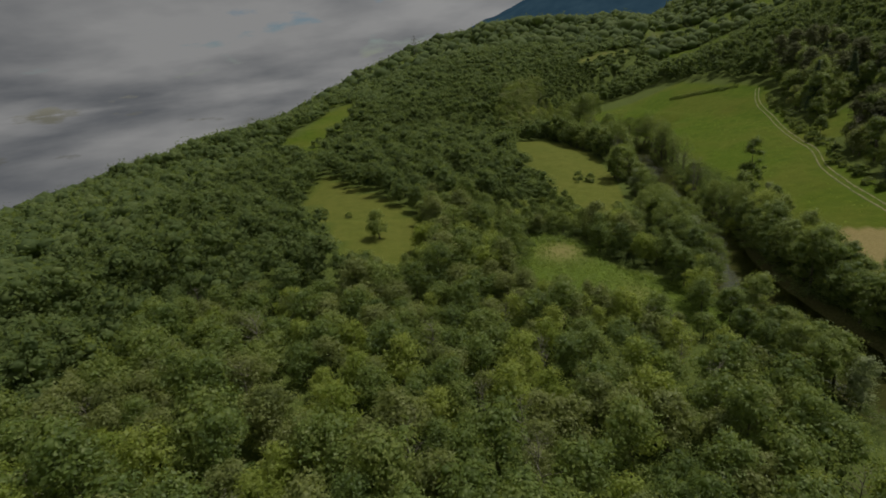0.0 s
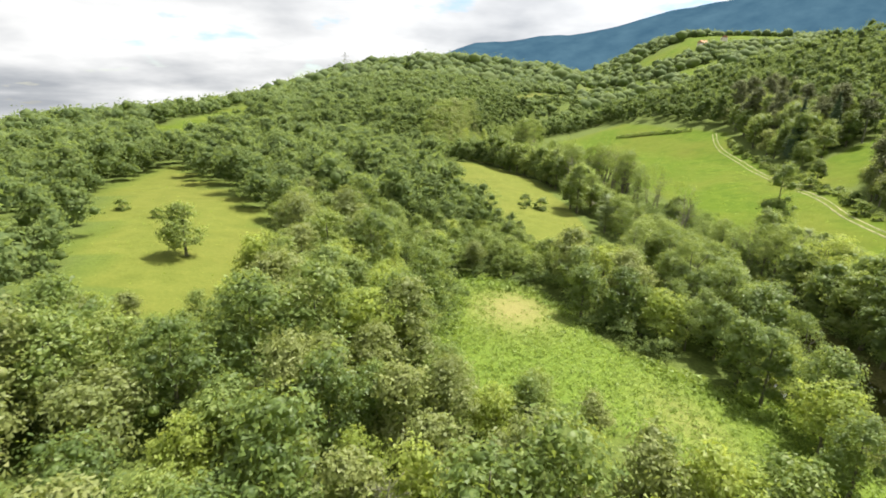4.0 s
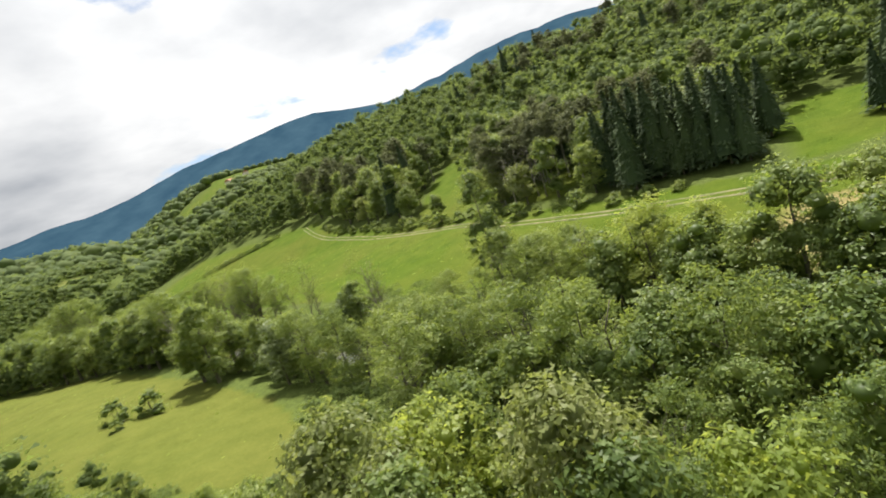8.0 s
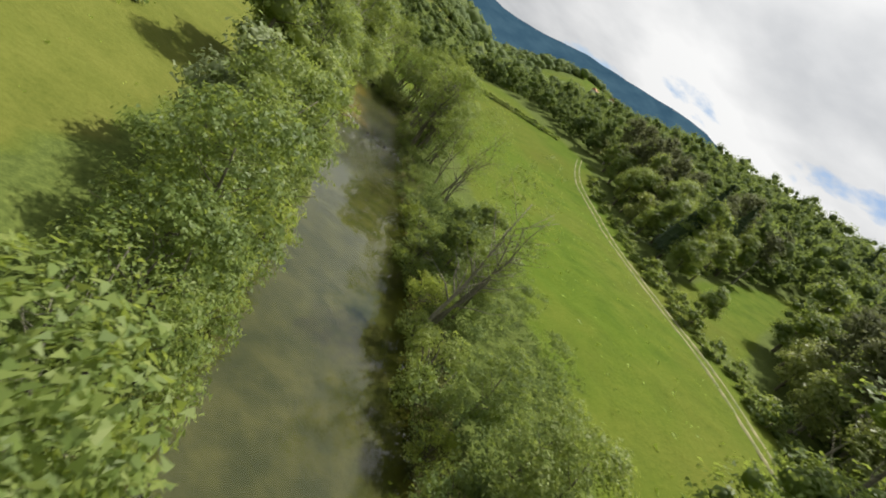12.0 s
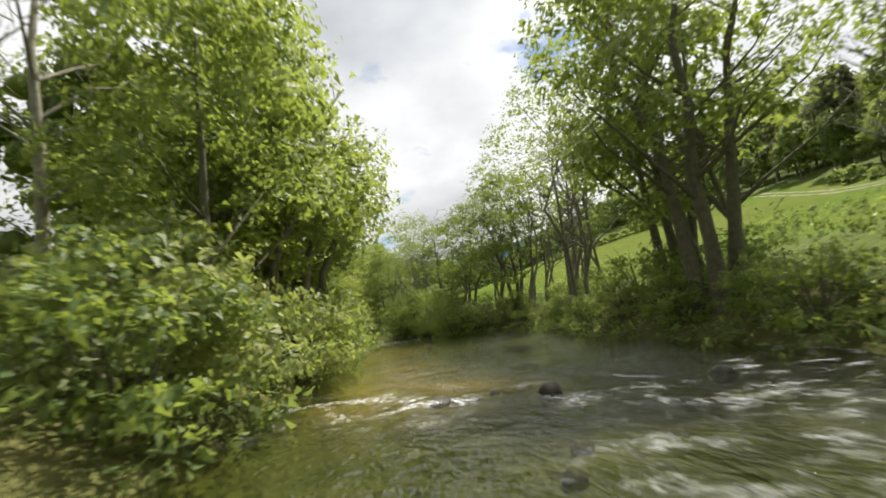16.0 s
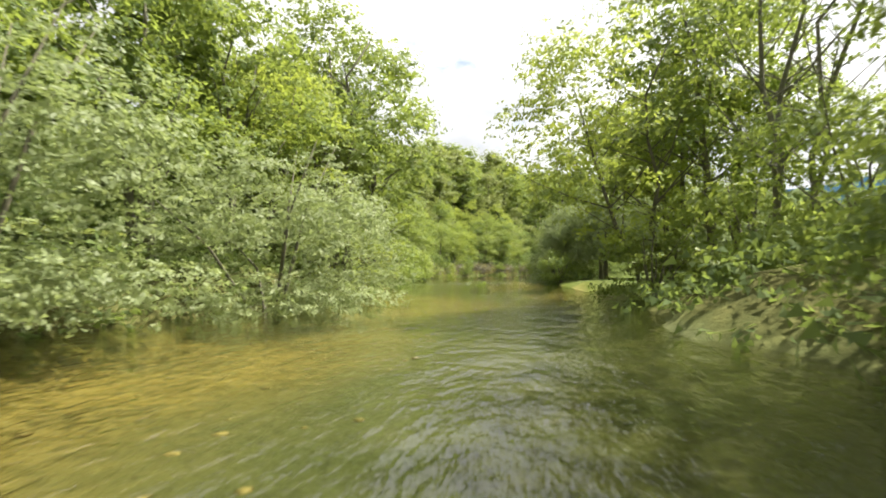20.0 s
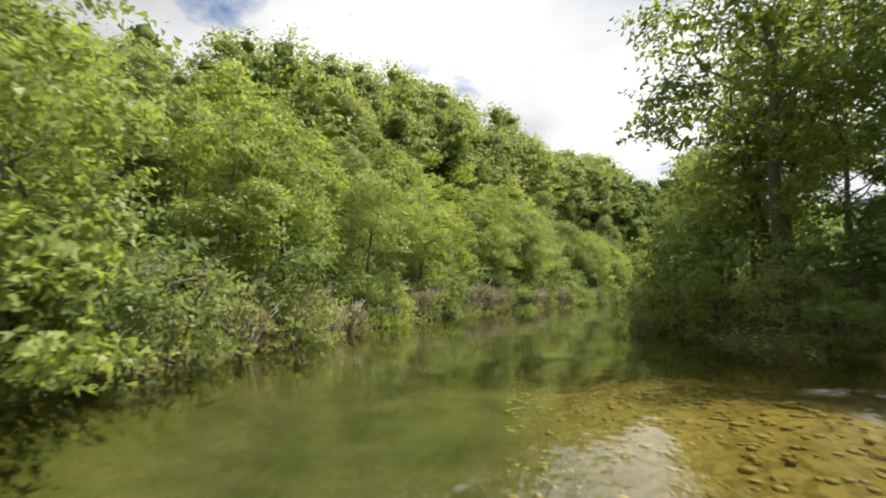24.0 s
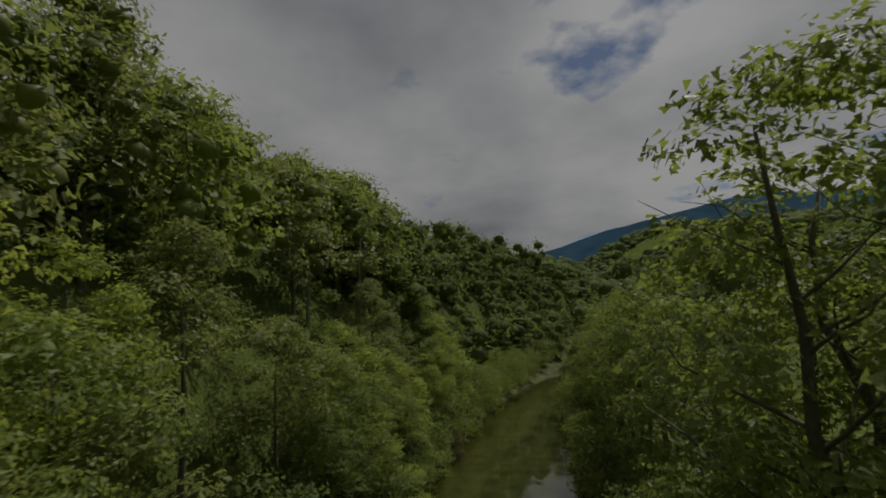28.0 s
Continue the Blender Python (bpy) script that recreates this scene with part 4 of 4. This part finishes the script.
# the valley side beyond the track
DARK = np.array([(107, 101), (104, 95), (102, 89), (108, 92), (111, 97), (106, 84), (112, 88), (101, 101), (115, 93), (104, 88), (109, 86), (113, 101), (105, 92), (110, 104), (109, 95), (114, 97), (103, 98)])
DARK = np.concatenate([DARK, [(106 - 0.42 * i + 1.7 * r, 105.5 - 1.05 * i + 0.6 * r) for i in range(0, 20, 2) for r in range(3)], [(101.5, 70), (103, 73), (104, 67), (100.5, 66), (106, 70), (103, 62)]])
for x, y in DARK:
    SPRUCE.set(float(x) + rng.uniform(-0.8, 0.8), float(y) + rng.uniform(-0.4, 0.4), rng.uniform(0.62, 0.98), rng.uniform(0, 360))
for x, y in ((112, 119), (113.5, 121), (115, 124), (111.5, 125)):
    SNAG.set(x, y, 1.25, rng.uniform(0, 360), label="cluster of bare dead pines at the wood's edge")


def wood_edge(x, y):
    t = track_x(np.clip(y, 20, 230))
    return ~in_meadow(x, y) & (x > t + 8) & (x < t + 34) & (x - river_x(y) > 30) & ~((y > 60) & (y < 107) & (x < 116))


sow(jitter(88, 190, 58, 240, 5.4), wood_edge, [(OAK, 0.40), (BELT, 0.32), (PINE, 0.20), (SPRUCE, 0.08)], (0.85, 1.25))
sow(jitter(205, 285, 45, 190, 13.0, 0.5), lambda x, y: ~in_meadow(x, y), [(PINE, 0.45), (SPRUCE, 0.3), (BELT, 0.25)], (0.9, 1.25))
for x, y in ((115, 113), (118, 116), (117, 120), (120, 122), (118, 125), (121, 127), (123, 120), (124, 124), (122, 114), (126, 118), (127, 112), (125, 129), (116, 128), (129, 122)):
    PINE.set(x + rng.uniform(-1, 1), y + rng.uniform(-1, 1), rng.uniform(0.8, 1.05), rng.uniform(0, 360))
# shrubs along the track
for y in (95, 99, 104, 110, 114, 118, 122, 126, 129, 131, 134, 137, 140, 143, 146, 149, 152, 155, 158, 162, 166, 169, 172, 175, 178, 182, 186, 190, 194, 198, 203, 207, 210):
    FIELD_BUSH.set(float(track_x(y)) + rng.uniform(2.5, 5), y, rng.uniform(0.5, 1.1), rng.uniform(0, 360))
BELT.set(120.5, 148, 0.6, 0)


def stone_mesh(seed):
    local = np.random.default_rng(seed)
    v, f = BALL
    w = v * local.uniform(0.8, 1.2, 3) * (1, 1, 0.62)
    w = w * np.array([1 + 0.22 * noise.noise(Vector(p) * 1.4 + Vector((seed, 0, 0))) for p in v])[:, None]
    return mesh_of("stone", w, f, [STONE], True)


STONES = [stone_mesh(s) for s in range(5)]


def stone(x, y, size, label, z=None):
    ob = new("river_stone", STONES[int(x * 31 + y * 17) % 5])
    z = float(ground_z(x, y)) + size * 0.2 if z is None else z
    ob.matrix_basis = pose(x, y, z, 0, 0, (x * 97) % 360) @ Matrix.Diagonal((size, size * 0.85, size, 1))
    tagged(ob, label, "stone", "river stones")


# the banks that the camera skims
def bank(side, y, off):
    yy = y + rng.uniform(-0.6, 0.6)
    return float(river_x(yy)) + side * (off + rng.uniform(-0.3, 0.5) + float(wide(yy, side))), yy


def on_bar(y):
    return 230 < y < 247


for side in (-1, 1):
    for y in np.arange(150, 262, 2.2):
        if (side > 0 and (on_bar(y) or 216 < y < 226)) or (side < 0 and (156 < y < 169 or 206 < y < 230)):
            continue
        x, yy = bank(side, y, 5.9)
        SHRUB.set(x, yy, rng.uniform(0.6, 1.0) * (1.2 if side < 0 or 202 < y < 218 else 0.65 if y < 202 else 0.9), rng.uniform(0, 360), int(rng.choice((0, 1, 2, 4))) if y < 210 else None)
    for y in np.arange(152, 262, 3.6):
        if (side > 0 and (rng.random() < 0.36 or 235 < y < 249)) or (side < 0 and 160 < y < 178):
            continue
        x, yy = bank(side, y, 8.6)
        k = (ALDER if rng.random() < 0.8 else ASH) if side > 0 else (ASH if rng.random() < 0.88 or y < 200 else LIME)
        k.set(x, yy, rng.uniform(0.75, 1.1), rng.uniform(0, 360), lean=(rng.uniform(-7, 7), rng.uniform(-7, 7)))
    for y in np.arange(150, 262, 5.2):
        if side < 0 and not 158 < y < 176:
            x, yy = bank(side, y, 12.6)
            BELT.set(x, yy, rng.uniform(0.75, 1.05), rng.uniform(0, 360))
for y in np.arange(178, 207, 2.6):
    if rng.random() < 0.8:
        x, yy = bank(1, y, 8.0)
        SHRUB.set(x, yy, rng.uniform(0.6, 0.9), rng.uniform(0, 360), int(rng.choice((0, 1, 2, 4))))
for y in np.arange(262, 345, 2.2):
    x, yy = bank(-1, y, 5.8)
    (DRY if rng.random() < (0.5 if 270 < y < 306 else 0.25) else SHRUB).set(x, yy, rng.uniform(0.6, 1.0), rng.uniform(0, 360))
    if rng.random() < 0.6:
        x, yy = bank(-1, y, 6.9)
        HILLTREE.set(x, yy, rng.uniform(0.6, 0.85), rng.uniform(0, 360), lean=(rng.uniform(-5, 5), rng.uniform(4, 14)))
    x, yy = bank(1, y, 6.0)
    SHRUB.set(x, yy, rng.uniform(0.7, 1.1) * (1 if y > 276 else 0.7), rng.uniform(0, 360), int(rng.choice((0, 1, 2, 4))))
for y in np.arange(264, 345, 4.0):
    x, yy = bank(1, y, 8.8)
    ASH.set(x, yy, rng.uniform(0.6, 0.9) * (0.8 if y < 288 else 1), rng.uniform(0, 360))
sow(jitter(18, 90, 256, 350, 4.1), lambda x, y: (x - river_x(y) < -7.4) & (x - river_x(y) > -14), [(HILLTREE, 0.96), (DEADTREE, 0.04)], (0.75, 1.12))
sow(jitter(18, 90, 256, 362, 4.6), lambda x, y: (x - river_x(y) < -14) & (x - river_x(y) > -29), [(HILLBACK, 0.97), (DEADTREE, 0.03)], (1.05, 1.4))
for x, y, k in ((88.2, 270, 1.45), (91.0, 274, 1.5), (87.5, 278, 1.35), (84.0, 278.0, 0.95), (93.0, 268, 1.4), (86.5, 287, 1.0), (88.3, 305, 1.22), (83.0, 293, 0.5)):
    ASH.set(x, y, k, 20 * k)
for k, x, y, s, w in ((ASH, 70.6, 241, 1.3, 0), (ASH, 69.4, 236, 1.25, 1), (ASH, 71.2, 179.5, 1.25, 0), (HILLTREE, 71.9, 173.6, 1.05, 0), (HILLTREE, 71.6, 178.0, 1.15, 2), (DEADTREE, 68.2, 172.6, 1.25, 0), (DEADTREE, 68.9, 174.2, 1.2, 1), (ASH, 84.8, 174.2, 1.2, 2), (TALLSHRUB, 87.6, 205.2, 0.72, 0), (TALLSHRUB, 88.0, 208.6, 0.85, 1), (TALLSHRUB, 87.2, 212.5, 1.0, 0), (TALLSHRUB, 86.4, 216.2, 0.82, 1), (ALDER, 89.0, 207.5, 0.85, 0), (ALDER, 86.8, 214.6, 0.82, 1), (TALLSHRUB, 87.8, 224.0, 0.82, 1), (SHRUB, 86.9, 227.6, 1.3, 1), (SHRUB, 88.8, 222.0, 1.1, 2), (ASH, 82.2, 273.8, 1.32, 0), (ALDER, 91.4, 198.6, 1.2, 0), (ALDER, 91.2, 203.4, 1.05, 2), (ALDER, 87.6, 185.5, 1.15, 2), (ALDER, 89.5, 189.5, 1.2, 0), (ASH, 87.6, 178.5, 1.15, 2), (LIME, 86.3, 233.5, 1.2, 1),
                      (ASH, 88.5, 234, 1.1, 0), (ASH, 74.2, 194.5, 1.2, 1), (ASH, 91, 216.5, 0.9, 2), (ALDER, 88.4, 219, 0.95, 0)):
    k.set(x, y, s, 70 * s, w)
for x, y, s in ((73.2, 180.5, 1.15), (74.3, 185.5, 1.2), (74.6, 191, 1.1), (74.8, 197, 1.15), (72.4, 177.5, 0.95)):
    ASH.set(x, y, s, 80 * s, 1, lean=(rng.uniform(-4, 4), rng.uniform(6, 13)), label="leafy tree leaning out over the river")
LEANER.set(84.4, 229.3, 1.05, 40, 0, lean=(0, -17))
for x, y, s in ((72.6, 217.6, 1.2), (73.9, 224.2, 1.15), (72.6, 231, 1.0), (71.9, 211.5, 1.1), (81.6, 253.5, 0.9)):
    WILLOW.set(x, y, s, rng.uniform(0, 360))
for x, y, s in ((84.9, 249.5, 0.95), (88.2, 245.0, 0.9), (82.9, 254.5, 0.85), (91.5, 249.0, 0.95)):
    WILLOWTREE.set(x, y, s, rng.uniform(0, 360))
stone(76.6, 245.6, 0.55, "flat stone in the river with a grass tuft on it", float(ground_z(76.6, 245.6)) + 0.14)
TALLGRASS = Kind("tall_grass", "grass", "tall bright green grass on the river bank", "grass clumps on the bank", [grass_clump(s, 1.25, 0.8, 420) for s in (91, 92)])
for i in range(26):
    y = 200.5 + 0.42 * i + rng.uniform(-0.3, 0.3)
    TALLGRASS.set(float(river_x(y)) - 5.4 - float(wide(y, -1)) - rng.uniform(0, 2.2), y, rng.uniform(0.7, 1.25), rng.uniform(0, 360))
TUSSOCK = Kind("grass_tussock", "grass", "bright green grass tussock on a stone in the river", "river tussocks",
               [bush(67, 0.5, 0.35, 8, 260, 0.16, FERN, twigs=6, core=0.0, shape=3.5, droop=0.4)])
TUSSOCK.set(76.6, 245.6, 0.9, 0, z=float(ground_z(76.6, 245.6)) + 0.42)

for y in np.arange(262, 318, 5.2):
    x, yy = bank(-1, y, 6.4)
    THICKET.set(x, yy, rng.uniform(0.5, 0.9), rng.uniform(0, 360))
    if y > 276:
        x, yy = bank(1, y, 5.8)
        THICKET.set(x, yy, rng.uniform(0.45, 0.8), rng.uniform(0, 360))
for x, y, s in ((86.5, 303.5, 0.9), (84.8, 306.0, 0.75), (88.6, 309.0, 1.0), (83.6, 309.8, 0.7)):
    TALLSHRUB.set(x, y, s, 90 * s)
for y in np.arange(338, 402, 5.0):
    for side in (-1, 1):
        TALLSHRUB.set(float(river_x(y)) + side * 6.8, y, 0.8 + 0.04 * (y % 7), 37 * y % 360)
# far woods: clumps of leaves too many to count


def many(pts, shapes, size, turn_seed):
    """Copies of leafy shapes over the land, as one mesh's arrays."""
    local = np.random.default_rng(turn_seed)
    vs, qs, ts, n = [], [], [], 0
    zs, low = ground_z(pts[:, 0], pts[:, 1]), low_edge(pts[:, 0], pts[:, 1])
    for i, (x, y) in enumerate(pts):
        v, q, t = shapes[i % len(shapes)]
        a, s = local.uniform(0, 6.28), local.uniform(*size) * low[i]
        c, k = math.cos(a) * s, math.sin(a) * s
        vs.append(np.stack([v[:, 0] * c - v[:, 1] * k + x, v[:, 0] * k + v[:, 1] * c + y, v[:, 2] * s * local.uniform(0.85, 1.15) + zs[i]], 1))
        qs.append(q + n), ts.append(t + n)
        n += len(v)
    return np.concatenate(vs), np.concatenate(qs), np.concatenate(ts)


def far_wood(name, pts, height, radius, clumps, leaves, size, label, core=0.75):
    local = np.random.default_rng(len(pts))
    shapes = []
    for s in range(7):
        h = height * local.uniform(0.85, 1.15)
        cs, rs = crown_clumps(local, h, radius * local.uniform(0.8, 1.15), 0.2, clumps, 0.34)
        shapes.append(foliage(local, cs, rs, leaves, size, core, BALL_ROUGH, spray=3, tri=True))
    ob = new(name, leafy_mesh(name, *many(pts, shapes, (0.65, 1.3), len(pts)), LEAF_FAR))
    return tagged(ob, label, "woods", kind="stuff")


def wooded(x, y):
    d = x - river_x(y)
    return ~in_meadow(x, y) & (np.abs(d) > 9)


p = jitter(-70, 52, 12, 190, 4.9)
x, y = p.T
k = left_wood(x, y) & ~(first_slope(x, y) & (y < 74) & (x > -40)) & ~((x > -14) & (y > 73) & (y < 126)) & (y > 12 + 0.3 * np.clip(-x - 20, 0, 99))
far_wood("grove", p[k], 8.2, 3.0, 10, 640, 0.5, "groves of green deciduous trees between the meadows", 0.52)
p = jitter(-75, 74, 186, 352, 5.2, 0.5)
x, y = p.T
k = wooded(x, y) & (x - river_x(y) < -11) & ~((y > 254) & (x - river_x(y) > -30))
far_wood("hill_wood", p[k], 8.5, 3.3, 7, 330, 0.6, "dense green deciduous wood on the hill over the river", 0.58)
p = jitter(110, 300, 40, 345, 5.3, 0.55)
x, y = p.T
k = wooded(x, y) & (x > track_x(np.clip(y, 20, 230)) + np.where(y > 238, 4, 33)) & (x - river_x(y) > 60)
far_wood("valley_side_wood", p[k], 10.5, 3.5, 8, 320, 0.6, "mixed green wood on the valley side above the track", 0.58)
p = jitter(20, 190, 345, 440, 5.4)
x, y = p.T
k = ~in_meadow(x, y) & (np.abs(x - river_x(y)) > 5)
far_wood("upstream_wood", p[k], 9.5, 3.4, 6, 300, 0.55, "dense green wood along the upper river", 0.58)
p = jitter(-190, 430, 60, 640, 8.2)
x, y = p.T
k = (wooded(x, y) | ((y > 346) & ~in_meadow(x, y))) & ~((x > 20) & (x < 190) & (y > 340) & (y < 440)) & ~((x > -75) & (x < 330) & (y < 346) & (y > 5)) & (y > np.abs(x + 0.25 * np.abs(x)) * 0.6)
far_wood("valley_wood", p[k], 6.5, 5.6, 6, 120, 1.1, "green woods covering the valley floor and hills", 0.62)
p = jitter(-620, -240, 60, 640, 14)
x, y = p.T
far_wood("far_left_wood", p[(y > -x * 0.72) & (y < 640)], 8, 8.5, 3, 60, 1.9, "green woods on the falling hillside")
p = jitter(-1700, -560, 420, 1700, 27)
x, y = p.T
far_wood("horizon_left_wood", p[(y > -x * 0.7)], 9, 15, 2, 24, 3.4, "distant green woods down the falling hillside")
p = jitter(-350, 1250, 620, 1600, 19)
x, y = p.T
k = ~in_meadow(x, y) & (x > -350)
far_wood("distant_wood", p[k], 7, 12.5, 2, 18, 3.0, "distant green woods on rolling hills")


def herbs(name, pts, size, mat, label, lift=0.25, each=5):
    """Low sprays of leaves standing on the ground."""
    local = np.random.default_rng(77)
    shapes = []
    for s in range(8):
        cs = local.normal(size=(3, 3)) * (0.25, 0.25, 0.08) + (0, 0, lift)
        shapes.append(foliage(local, cs, np.full(3, 0.26), each * 3, size, 0.0, spray=3, tri=True))
    ob = new(name, leafy_mesh(name, *many(pts, shapes, (0.6, 1.4), 3), mat))
    return tagged(ob, label, "plants", kind="stuff")


p = jitter(50, 100, 92, 346, 0.75)
a = reach(p[:, 0], p[:, 1])
bar = (p[:, 0] > river_x(p[:, 1])) & (p[:, 1] > 228) & (p[:, 1] < 248)
herbs("bank_herbs", p[(a > 4.7) & (a < 8.0) & ~bar & ~((p[:, 0] < river_x(p[:, 1])) & (p[:, 1] > 152) & (p[:, 1] < 168))], 0.17, LEAF_FAR, "green herbs and low growth along the water's edge", 0.25, 8)
p = jitter(10, 48, 56, 110, 0.6)
herbs("fern_patch", p[inside(p[:, 0], p[:, 1], MEADOWS["fern"]) & (rng.random(len(p)) < 0.95 - 0.9 * hump(p[:, 0], p[:, 1], 25.5, 94.5, 3.8, 5.0, 1.0))], 0.30, FERN, "bright green bracken covering the lower meadow", 0.10, 6)


def undergrowth(name, pts, size, label):
    local = np.random.default_rng(9)
    shapes = []
    for s in range(6):
        cs = local.normal(size=(6, 3)) * (0.75, 0.75, 0.3) + (0, 0, 0.9)
        shapes.append(foliage(local, cs, local.uniform(0.5, 0.8, 6), 620, 0.15, 0.0, tri=True))
    ob = new(name, leafy_mesh(name, *many(pts, shapes, size, 4), LEAF_FAR))
    return tagged(ob, label, "plants", kind="stuff")


p = jitter(40, 96, 40, 152, 2.5)
a, d = np.abs(p[:, 0] - river_x(p[:, 1])), p[:, 0] - river_x(p[:, 1])
undergrowth("belt_undergrowth", p[(a > 5.6) & (a < np.where(d > 0, 15, 9.5)) & ~((d < 0) & (p[:, 1] > 58) & (p[:, 1] < 84))], (0.7, 1.3), "thick green undergrowth below the river belt")
p = jitter(40, 96, 256, 346, 2.2)
d = p[:, 0] - river_x(p[:, 1])
undergrowth("slope_undergrowth", p[((d < -6.2) & (d > -16)) | ((d > 0) & (reach(p[:, 0], p[:, 1]) > 6.5) & (reach(p[:, 0], p[:, 1]) < 10))], (0.8, 1.5), "thick green undergrowth on the steep wooded bank")
p = jitter(60, 100, 150, 256, 2.4)
a = reach(p[:, 0], p[:, 1])
bar = (p[:, 0] > river_x(p[:, 1])) & (p[:, 1] > 224) & (p[:, 1] < 250)
undergrowth("bank_undergrowth", p[(a > 7.2) & (a < 11.5) & ~bar], (0.5, 0.9), "low green undergrowth behind the bank shrubs")
p = jitter(-36, 130, 60, 300, 1.7)
x, y = p.T
k = in_meadow(x, y) & (rng.random(len(p)) < 0.38) & (np.abs(x - river_x(y)) > 12)
herbs("grass_tufts", p[k], 0.24, FERN, "grass tufts and weeds scattered over the meadows", 0.02, 1)
p = jitter(8, 54, 74, 126, 2.6)
undergrowth("grove_undergrowth", p[left_wood(p[:, 0], p[:, 1])], (0.9, 1.6), "thick green undergrowth and saplings between the grove trees")
# hedge across the upper meadow
for i in range(22):
    q = i / 21
    FIELD_BUSH.set(132 + 20 * q, 264 - 23 * q + rng.uniform(-0.5, 0.5), rng.uniform(0.45, 0.7), rng.uniform(0, 360), label="low hedge bush dividing two meadows")


# ---------------------------------------------------------------- stones, houses, mast


for y0, u0, u1, n in ((172, -1.5, 4.0, 5), (251, -2.5, 3.0, 5), (197, -1.0, 1.5, 4)):
    for _ in range(n):
        y, u = y0 + rng.normal() * 2.4, rng.uniform(u0, u1)
        x, size = float(river_x(y)) + u, rng.uniform(0.07, 0.18)
        stone(x, y, size, "dark stone lying on the bed of the shallow river", float(ground_z(x, y)) + 0.25 * size)
for x, y, size, z in ((79.1, 207.4, 0.30, 0.02), (78.3, 206.8, 0.24, 0.02), (80.4, 204.2, 0.26, -0.22), (79.7, 203.6, 0.30, -0.26), (80.9, 203.1, 0.2, -0.25), (79.2, 204.6, 0.22, -0.24), (81.4, 204.8, 0.18, -0.25), (80.1, 202.4, 0.2, -0.26), (77.2, 170.6, 0.34, -0.05), (79.6, 169.4, 0.3, -0.06), (75.6, 171.6, 0.28, -0.06)):
    stone(x, y, 0.72 * size, "dark wet stone in the riffle", z)
DRY.set(82.3, 259.2, 0.75, 40, label="dry brushwood washed up beside the white water")
for _ in range(14):
    y = rng.uniform(62, 78)
    stone(float(river_x(y)) - rng.uniform(3.6, 5.6), y, rng.uniform(0.15, 0.4), "pale dry stone on the edge of the stream")


def pebbles(name, y0, y1, u0, u1, count, size, label):
    """Small flat stones strewn on the river bed, half sunk in it."""
    local = np.random.default_rng(count)
    y = local.uniform(y0, y1, count)
    x = river_x(y) + local.uniform(u0, u1, count)
    z = rough_ground(x, y)
    bv, bf = BALL_ROUGH
    r = size * local.uniform(0.4, 1.3, (count, 1, 1))
    v = bv[None] * r * local.uniform(0.7, 1.2, (count, 1, 3)) * (1, 1, 0.32) + np.stack([x, y, z], 1)[:, None]
    f = bf[None] + (np.arange(count) * len(bv))[:, None, None]
    tagged(new(name, mesh_of(name, v.reshape(-1, 3), f.reshape(-1, 3), [PEBBLE], True)), label, "pebbles", kind="stuff")


PEBBLE = plain("ochre_pebbles", (0.24, 0.18, 0.075), (0.50, 0.40, 0.22), 2.5, 0.7)
pebbles("shoal_pebbles", 252, 272, 0.8, 8.0, 2600, 0.07, "ochre and grey pebbles on the shallow shoal")
pebbles("riffle_pebbles", 180, 232, -4.4, 0.5, 420, 0.065, "ochre pebbles on the sandy river bed")


def box(x0, x1, y0, y1, z0, z1):
    v = [(x, y, z) for z in (z0, z1) for x, y in ((x0, y0), (x1, y0), (x1, y1), (x0, y1))]
    return v, [(3, 2, 1, 0), (4, 5, 6, 7), (0, 1, 5, 4), (1, 2, 6, 5), (2, 3, 7, 6), (3, 0, 4, 7)]


DARK_PANE = plain("dark_window", (0.03, 0.03, 0.035), (0.05, 0.05, 0.06), 2.0, 0.2, 0.0)


def house(x, y, turn, size=1.0):
    root = thing("farmhouse", pose(x, y, float(ground_z(x, y)), 0, 0, turn) @ Matrix.Diagonal((size, size, size, 1)), "small plastered farmhouse with a clay tile roof", "house")
    part("wall", mesh_of("wall", *box(-6, 6, -4, 4, -1, 5), [WALL]), root)
    roof = [(-6.5, -4.6, 4.8), (6.5, -4.6, 4.8), (6.5, 0, 8), (-6.5, 0, 8), (6.5, 4.6, 4.8), (-6.5, 4.6, 4.8), (-6.5, 0, 7.7), (6.5, 0, 7.7)]
    part("roof", mesh_of("roof", roof, [(0, 1, 2, 3), (3, 2, 4, 5), (0, 3, 5), (1, 4, 2)], [ROOF]), root)
    for i in range(3):
        part("window", mesh_of("window", *box(-4.6 + 3.6 * i, -3.4 + 3.6 * i, -4.06, -3.9, 1.6, 3.2), [DARK_PANE]), root)


house(640, 905, 10, 1.3)
house(700, 930, 60, 1.2)


def mast(x, y, height):
    root = thing("lattice_mast", pose(x, y, float(ground_z(x, y)) - 1), "thin grey lattice mast on the wooded ridge", "mast")
    w = height * 0.06
    for sx, sy in ((-1, -1), (1, -1), (1, 1), (-1, 1)):
        part("leg", mesh_of("leg", *tube([(sx * w, sy * w, 0), (sx * w * 0.3, sy * w * 0.3, height)], [0.35, 0.2], 4), [DEAD]), root)
    for k in (0.72, 0.86):
        part("crossarm", mesh_of("crossarm", *tube([(-w * 2.2, 0, height * k), (w * 2.2, 0, height * k)], [0.25, 0.25], 4), [DEAD]), root)


mast(12, 760, 34)
